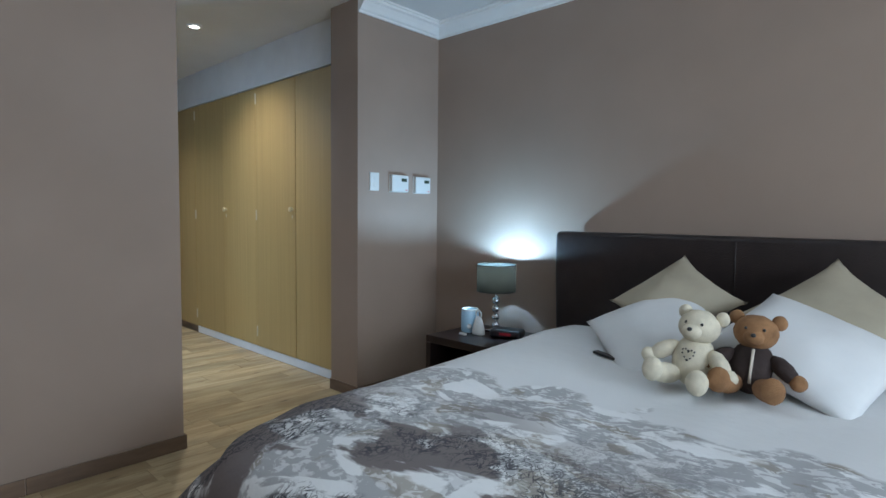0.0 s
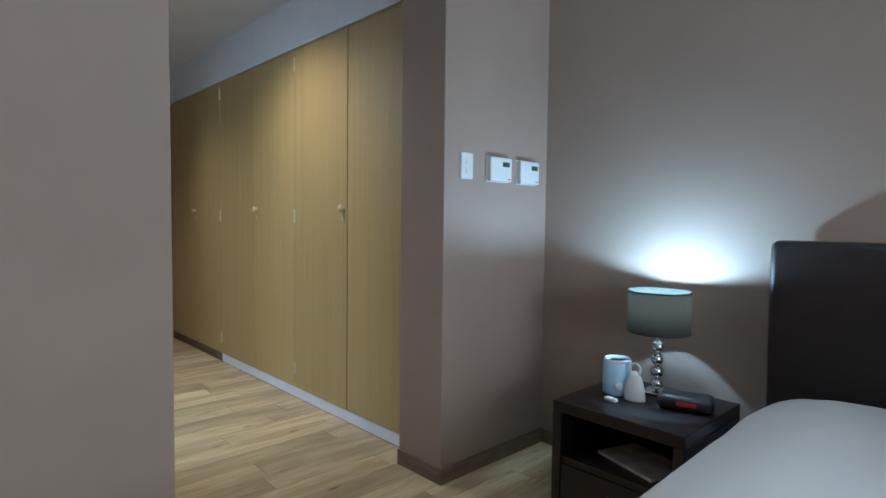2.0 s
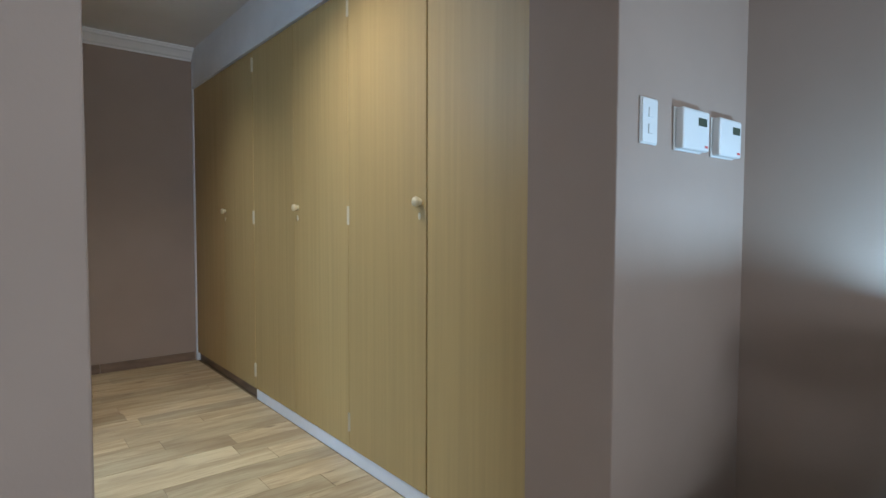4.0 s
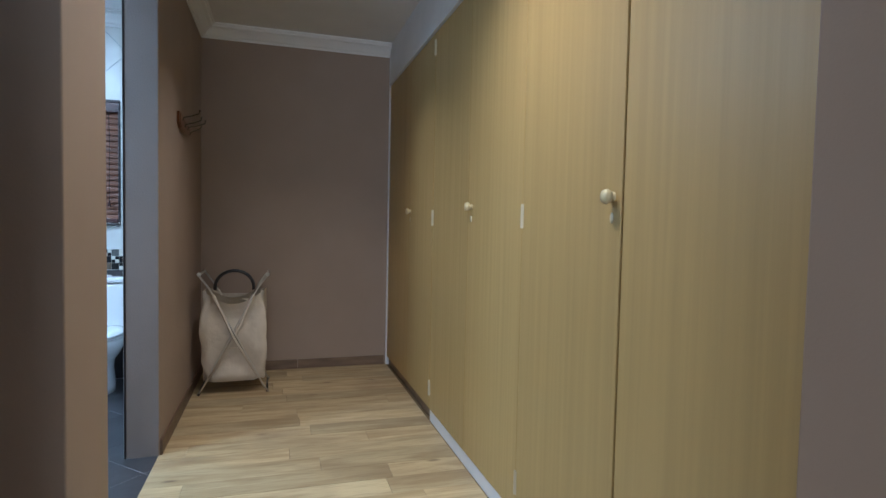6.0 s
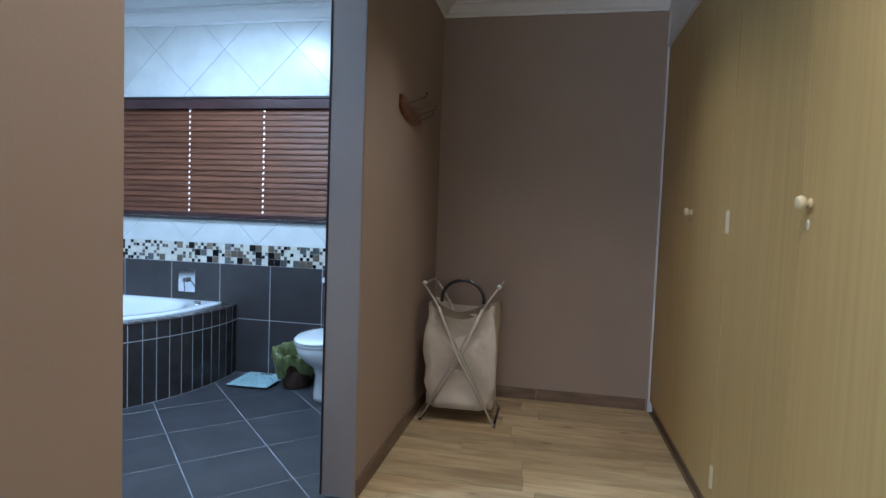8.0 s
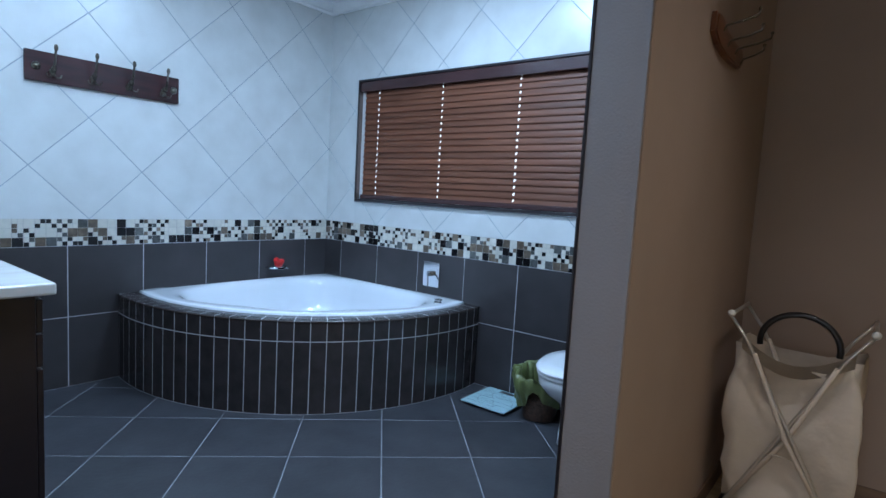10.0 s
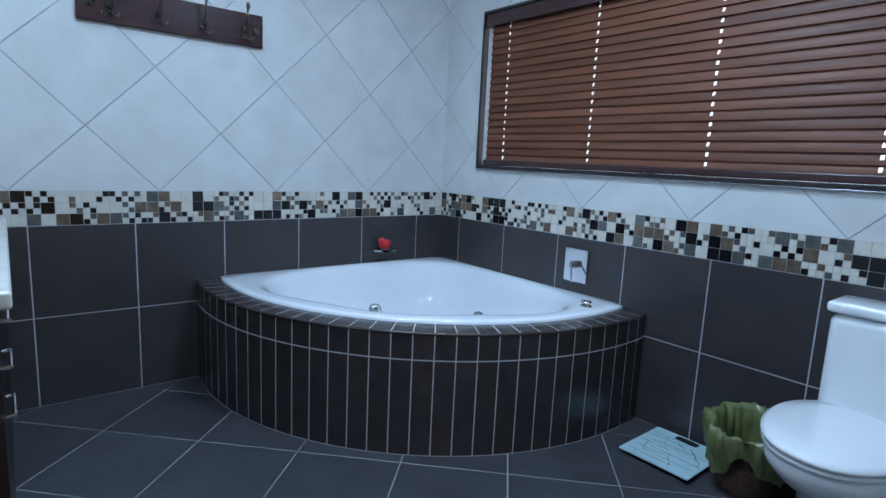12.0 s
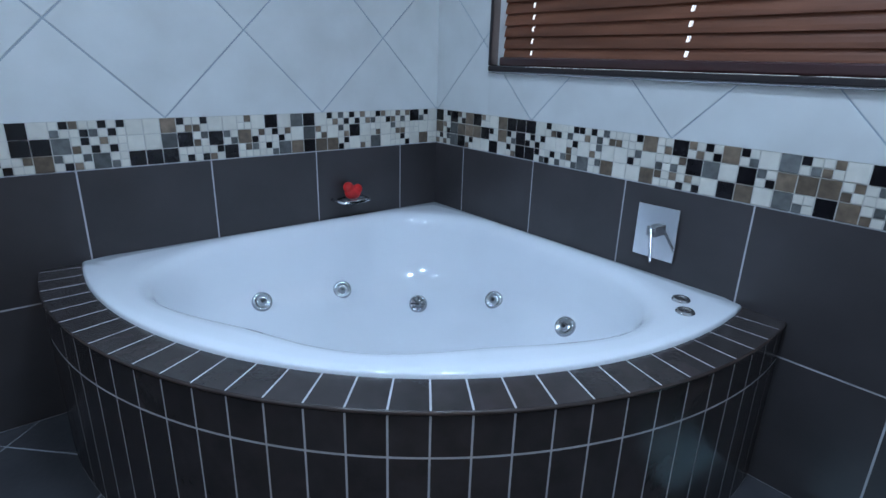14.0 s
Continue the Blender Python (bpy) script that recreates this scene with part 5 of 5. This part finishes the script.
under(part("dial", lathe([(0.016, 0), (0.015, 0.010), (0.010, 0.012)], 20, dm), M["plastic"], None, "round white dial", True), mug)
hn = empty("baby_monitor", (-1.965, 2.71, NZ), label="small white bell-shaped gadget with a looped top", category="gadget")
hm = Matrix.Translation((-1.965, 2.71, NZ)) @ Matrix.Diagonal((1, 0.7, 1, 1))
under(part("body", lathe([(0.044, 0), (0.046, 0.008), (0.040, 0.05), (0.026, 0.095), (0.012, 0.115), (0.003, 0.118)], 28, hm), M["plastic"], None, "", True), hn)
under(part("loop", tube([(-1.965 + 0.022 * math.cos(a), 2.71, NZ + 0.125 + 0.024 * math.sin(a)) for a in np.linspace(0, 2 * math.pi, 20)], 0.005), M["plastic"], None, "", True), hn)
cp = box(-0.028, 0.028, -0.012, 0.012, 0, 0.016, 0.006, seg=3)
cp.transform(pose(-2.02, 2.625, NZ, 0, 0, -10))
tagged(part("thermometer", cp, M["plastic"], None, "", True), "short white plastic stick on the bedside table", "thermometer")
ck = empty("clock_radio", (-1.79, 2.78, NZ), label="black clock radio with red digits on the bedside table", category="clock radio")
cm = pose(-1.785, 2.77, NZ, 0, 0, 18)
cbx = box(-0.10, 0.10, -0.06, 0.06, 0, 0.055, 0.022, seg=5)
cbx.transform(cm)
under(part("case", cbx, M["black"], None, "", True), ck)
cd = box(-0.03, 0.04, -0.0615, -0.058, 0.022, 0.038, 0.0005)
cd.transform(cm)
under(part("display", cd, M["red_led"], None, "dim red digital display"), ck)

# ---- pieces of floors and walls ----
PW, PL = 0.152, 0.92


def shared_plate(w, h, d, material, name, bevel=0.0015):
    b = bmesh.new()
    p = [(-w / 2, -h / 2), (w / 2, -h / 2), (w / 2, h / 2), (-w / 2, h / 2)]
    lo = [b.verts.new((x, y, 0)) for x, y in p]
    mid = [b.verts.new((x, y, d - bevel)) for x, y in p]
    hi = [b.verts.new((x - math.copysign(bevel, x), y - math.copysign(bevel, y), d)) for x, y in p]
    for q, r in ((lo, mid), (mid, hi)):
        for i in range(4):
            b.faces.new((q[i], q[(i + 1) % 4], r[(i + 1) % 4], r[i]))
    b.faces.new(hi)
    return mesh_of(b, name, material)


def lay(poly, full, me, m, name, parent, material, d):
    """One piece: the shared mesh where it is whole, else its own."""
    if full:
        o = new(name, me)
        o.parent = parent
        o.matrix_local = m
        return o
    cx, cy = sum(p[0] for p in poly) / len(poly), sum(p[1] for p in poly) / len(poly)
    o = new(name, mesh_of(prism([(x - cx, y - cy) for x, y in poly], d, Matrix()), name, material))
    o.parent = parent
    o.matrix_local = m @ Matrix.Translation((cx, cy, 0))
    return o


pr = random.Random(11)


def planks(x_lo, x_hi, y_lo, y_hi, parent):
    x = x_hi
    k = 0
    while x > x_lo + 0.01:
        xa = max(x - PW, x_lo)
        y = y_lo - pr.uniform(0.1, PL - 0.1)
        while y < y_hi:
            poly = clip([(xa + 0.0008, y + 0.001), (x - 0.0008, y + 0.001), (x - 0.0008, y + PL - 0.001), (xa + 0.0008, y + PL - 0.001)], x_lo, x_hi, y_lo, y_hi)
            if poly:
                lay(poly, False, None, Matrix.Translation((0, 0, -0.008)), "plank", parent, M["plank"], 0.008 + pr.uniform(-0.0004, 0.0004))
            y += PL
        x -= PW
        k += 1


planks(END_X, NIB_X, 1.0, DOOR_Y, floor_wood)
planks(NIB_X, EAST, 1.0, WALL_N, floor_wood)
planks(NIB_X, EAST, SOUTH, 1.0, floor_bed)
planks(-3.58, NIB_X - 0.15, -0.1, 1.0, floor_bed)


def diagonal_tiles(half, gap, ox, oy, regions, to_world, name, parent, material, d):
    """Square tiles set on their corners, half their diagonal given, cut to the regions."""
    g = gap * math.sqrt(0.5)
    side = (half - g) * math.sqrt(2)
    me = shared_plate(side, side, d, material, name)
    for x0, x1, y0, y1 in regions:
        ia, ib = math.floor((x0 - ox) / half) - 1, math.ceil((x1 - ox) / half) + 1
        ja, jb = math.floor((y0 - oy) / half) - 1, math.ceil((y1 - oy) / half) + 1
        for i in range(ia, ib + 1):
            for j in range(ja, jb + 1):
                if (i + j) % 2 == 0:
                    continue
                cx, cy, r = ox + i * half, oy + j * half, half - g
                p0 = [(cx - r, cy), (cx, cy - r), (cx + r, cy), (cx, cy + r)]
                poly = clip(p0, x0, x1, y0, y1)
                if not poly:
                    continue
                full = len(poly) == 4 and all(abs(a[0] - b[0]) + abs(a[1] - b[1]) < 1e-6 for a, b in zip(sorted(poly), sorted(p0)))
                if full:
                    lay(None, True, me, to_world @ Matrix.Translation((cx, cy, 0)) @ Matrix.Rotation(radians(45), 4, "Z"), name, parent, material, d)
                else:
                    lay(poly, False, None, to_world, name, parent, material, d)


diagonal_tiles(0.2905, 0.0048, -5.423, -0.477, [(BW, BE, BS, BN), (-5.322, -3.87, BN, 0.999)], Matrix.Translation((0, 0, -0.008)), "tile", floor_bath, M["floor_tile"], 0.008)
# wall frames: local x along the wall, local y up, local z out of it
FRAME_W = Matrix(((0, 0, 1, BW - 0.012), (1, 0, 0, 0), (0, 1, 0, 0), (0, 0, 0, 1)))
FRAME_S = Matrix(((-1, 0, 0, 0), (0, 0, 1, BS - 0.012), (0, 1, 0, 0), (0, 0, 0, 1)))
B0, B1 = 0.802, 0.950
diagonal_tiles(0.2817, 0.0048, -0.325, B1, [(BS, WY0, B1, CEIL), (WY1, BN, B1, CEIL), (WY0, WY1, B1, WZ0), (WY0, WY1, WZ1, CEIL)], FRAME_W, "tile", wall_bw, M["cream_tile"], 0.012)
diagonal_tiles(0.2817, 0.0048, 5.157, B1, [(-BE, -BW, B1, CEIL)], FRAME_S, "tile", wall_bs, M["cream_tile"], 0.012)


def grid_tiles(start, step, lo, hi, rows_, frame_, parent):
    g = 0.0052
    me = shared_plate(step - g, 0.395, 0.012, M["wall_tile"], "tile")
    u = start
    while u > lo:
        u -= step
    while u < hi:
        for z0, z1 in rows_:
            poly = clip([(u + g / 2, z0 + g / 2), (u + step - g / 2, z0 + g / 2), (u + step - g / 2, z1 - g / 2), (u + g / 2, z1 - g / 2)], lo, hi, 0, 3)
            if poly:
                lay(poly, False, None, frame_, "tile", parent, M["wall_tile"], 0.012)
        u += step


DADO = [(0.0, 0.401), (0.401, B0)]
grid_tiles(0.187, 0.403, BS, BN, DADO, FRAME_W, wall_bw)
grid_tiles(5.05, 0.4, -BE, -BW, DADO, FRAME_S, wall_bs)


def mosaic(lo, hi, frame_, parent, near, seed):
    """A band three large squares high; some squares split into four small ones."""
    rs_ = random.Random(seed)
    u = (B1 - B0) / 3
    g = 0.0028
    big = {k: shared_plate(u - g, u - g, 0.013, M[k], "mosaic", 0.0008) for k in ("mos_white", "mos_black", "mos_grey", "mos_brown")}
    small = {k: shared_plate(u / 2 - g, u / 2 - g, 0.013, M[k], "mosaic", 0.0008) for k in big}
    rest = bmesh.new()
    idx = {k: i for i, k in enumerate(big)}
    n = int((hi - lo) / u)
    uu = (hi - lo) / n
    for i in range(n):
        for j in range(3):
            cx, cy = lo + (i + 0.5) * uu, B0 + (j + 0.5) * u
            todo = []
            if rs_.random() < 0.46:
                flip = rs_.random() < 0.5
                for a in (-1, 1):
                    for b in (-1, 1):
                        white = (a == b) == flip
                        k = "mos_white" if white or rs_.random() < 0.15 else rs_.choice(("mos_black", "mos_grey", "mos_black", "mos_brown"))
                        todo.append((cx + a * uu / 4, cy + b * u / 4, k, small))
            else:
                k = rs_.choices(("mos_white", "mos_black", "mos_grey", "mos_brown"), (0.36, 0.28, 0.16, 0.20))[0]
                todo.append((cx, cy, k, big))
            for x, y, k, table in todo:
                if near[0] <= cx <= near[1]:
                    lay(None, True, table[k], frame_ @ Matrix.Translation((x, y, 0)), "mosaic", parent, None, 0)
                else:
                    h = (uu if table is big else uu / 2) / 2 - g / 2
                    f0 = len(rest.faces)
                    prism([(x - h, y - h), (x + h, y - h), (x + h, y + h), (x - h, y + h)], 0.013, frame_, rest)
                    rest.faces.ensure_lookup_table()
                    for q in range(f0, len(rest.faces)):
                        rest.faces[q].material_index = idx[k]
    return tagged(part("mosaic_strip", rest, [M[k] for k in big], parent), kind="stuff")


mosaic(BS, BN, FRAME_W, wall_bw, (BS, -0.4), 3)
mosaic(-BE, -BW, FRAME_S, wall_bs, (5.4, -BW), 8)


# tiles of the bath's curved apron and its top edge
NTILE = 30
da = (ang1 - ang0) / NTILE
ga = 0.0047 / AR


def curved_tile(r0, r1, z0, z1, half):
    b = bmesh.new()
    cols = []
    for k in range(4):
        a = -half + 2 * half * k / 3
        cols.append([b.verts.new((r * math.cos(a), r * math.sin(a), z)) for r, z in ((r0, z0), (r1 - 0.001, z0), (r1, z0 + 0.001), (r1, z1 - 0.001), (r1 - 0.001, z1), (r0, z1))])
    for p, q in zip(cols, cols[1:]):
        for i in range(6):
            b.faces.new((p[i], p[(i + 1) % 6], q[(i + 1) % 6], q[i]))
    b.faces.new(cols[0]), b.faces.new(cols[-1])
    return mesh_of(b, "tile", M["apron_tile"])


kinds = [curved_tile(AR - 0.006, AR + 0.003, 0.003, 0.392, da / 2 - ga / 2), curved_tile(AR - 0.006, AR + 0.003, 0.3965, RIM - 0.006, da / 2 - ga / 2),
         curved_tile(AR - 0.118, AR + 0.004, RIM - 0.004, RIM + 0.002, da / 2 - ga / 2)]
for i in range(NTILE + 1):
    for me in kinds:
        o = new("tile", me)
        o.parent = surround
        o.matrix_world = Matrix.Identity(4)
        o.matrix_local = Matrix.Translation((BW + AC, BS + AC, 0)) @ Matrix.Rotation(ang0 + da * (i - 0.28), 4, "Z")
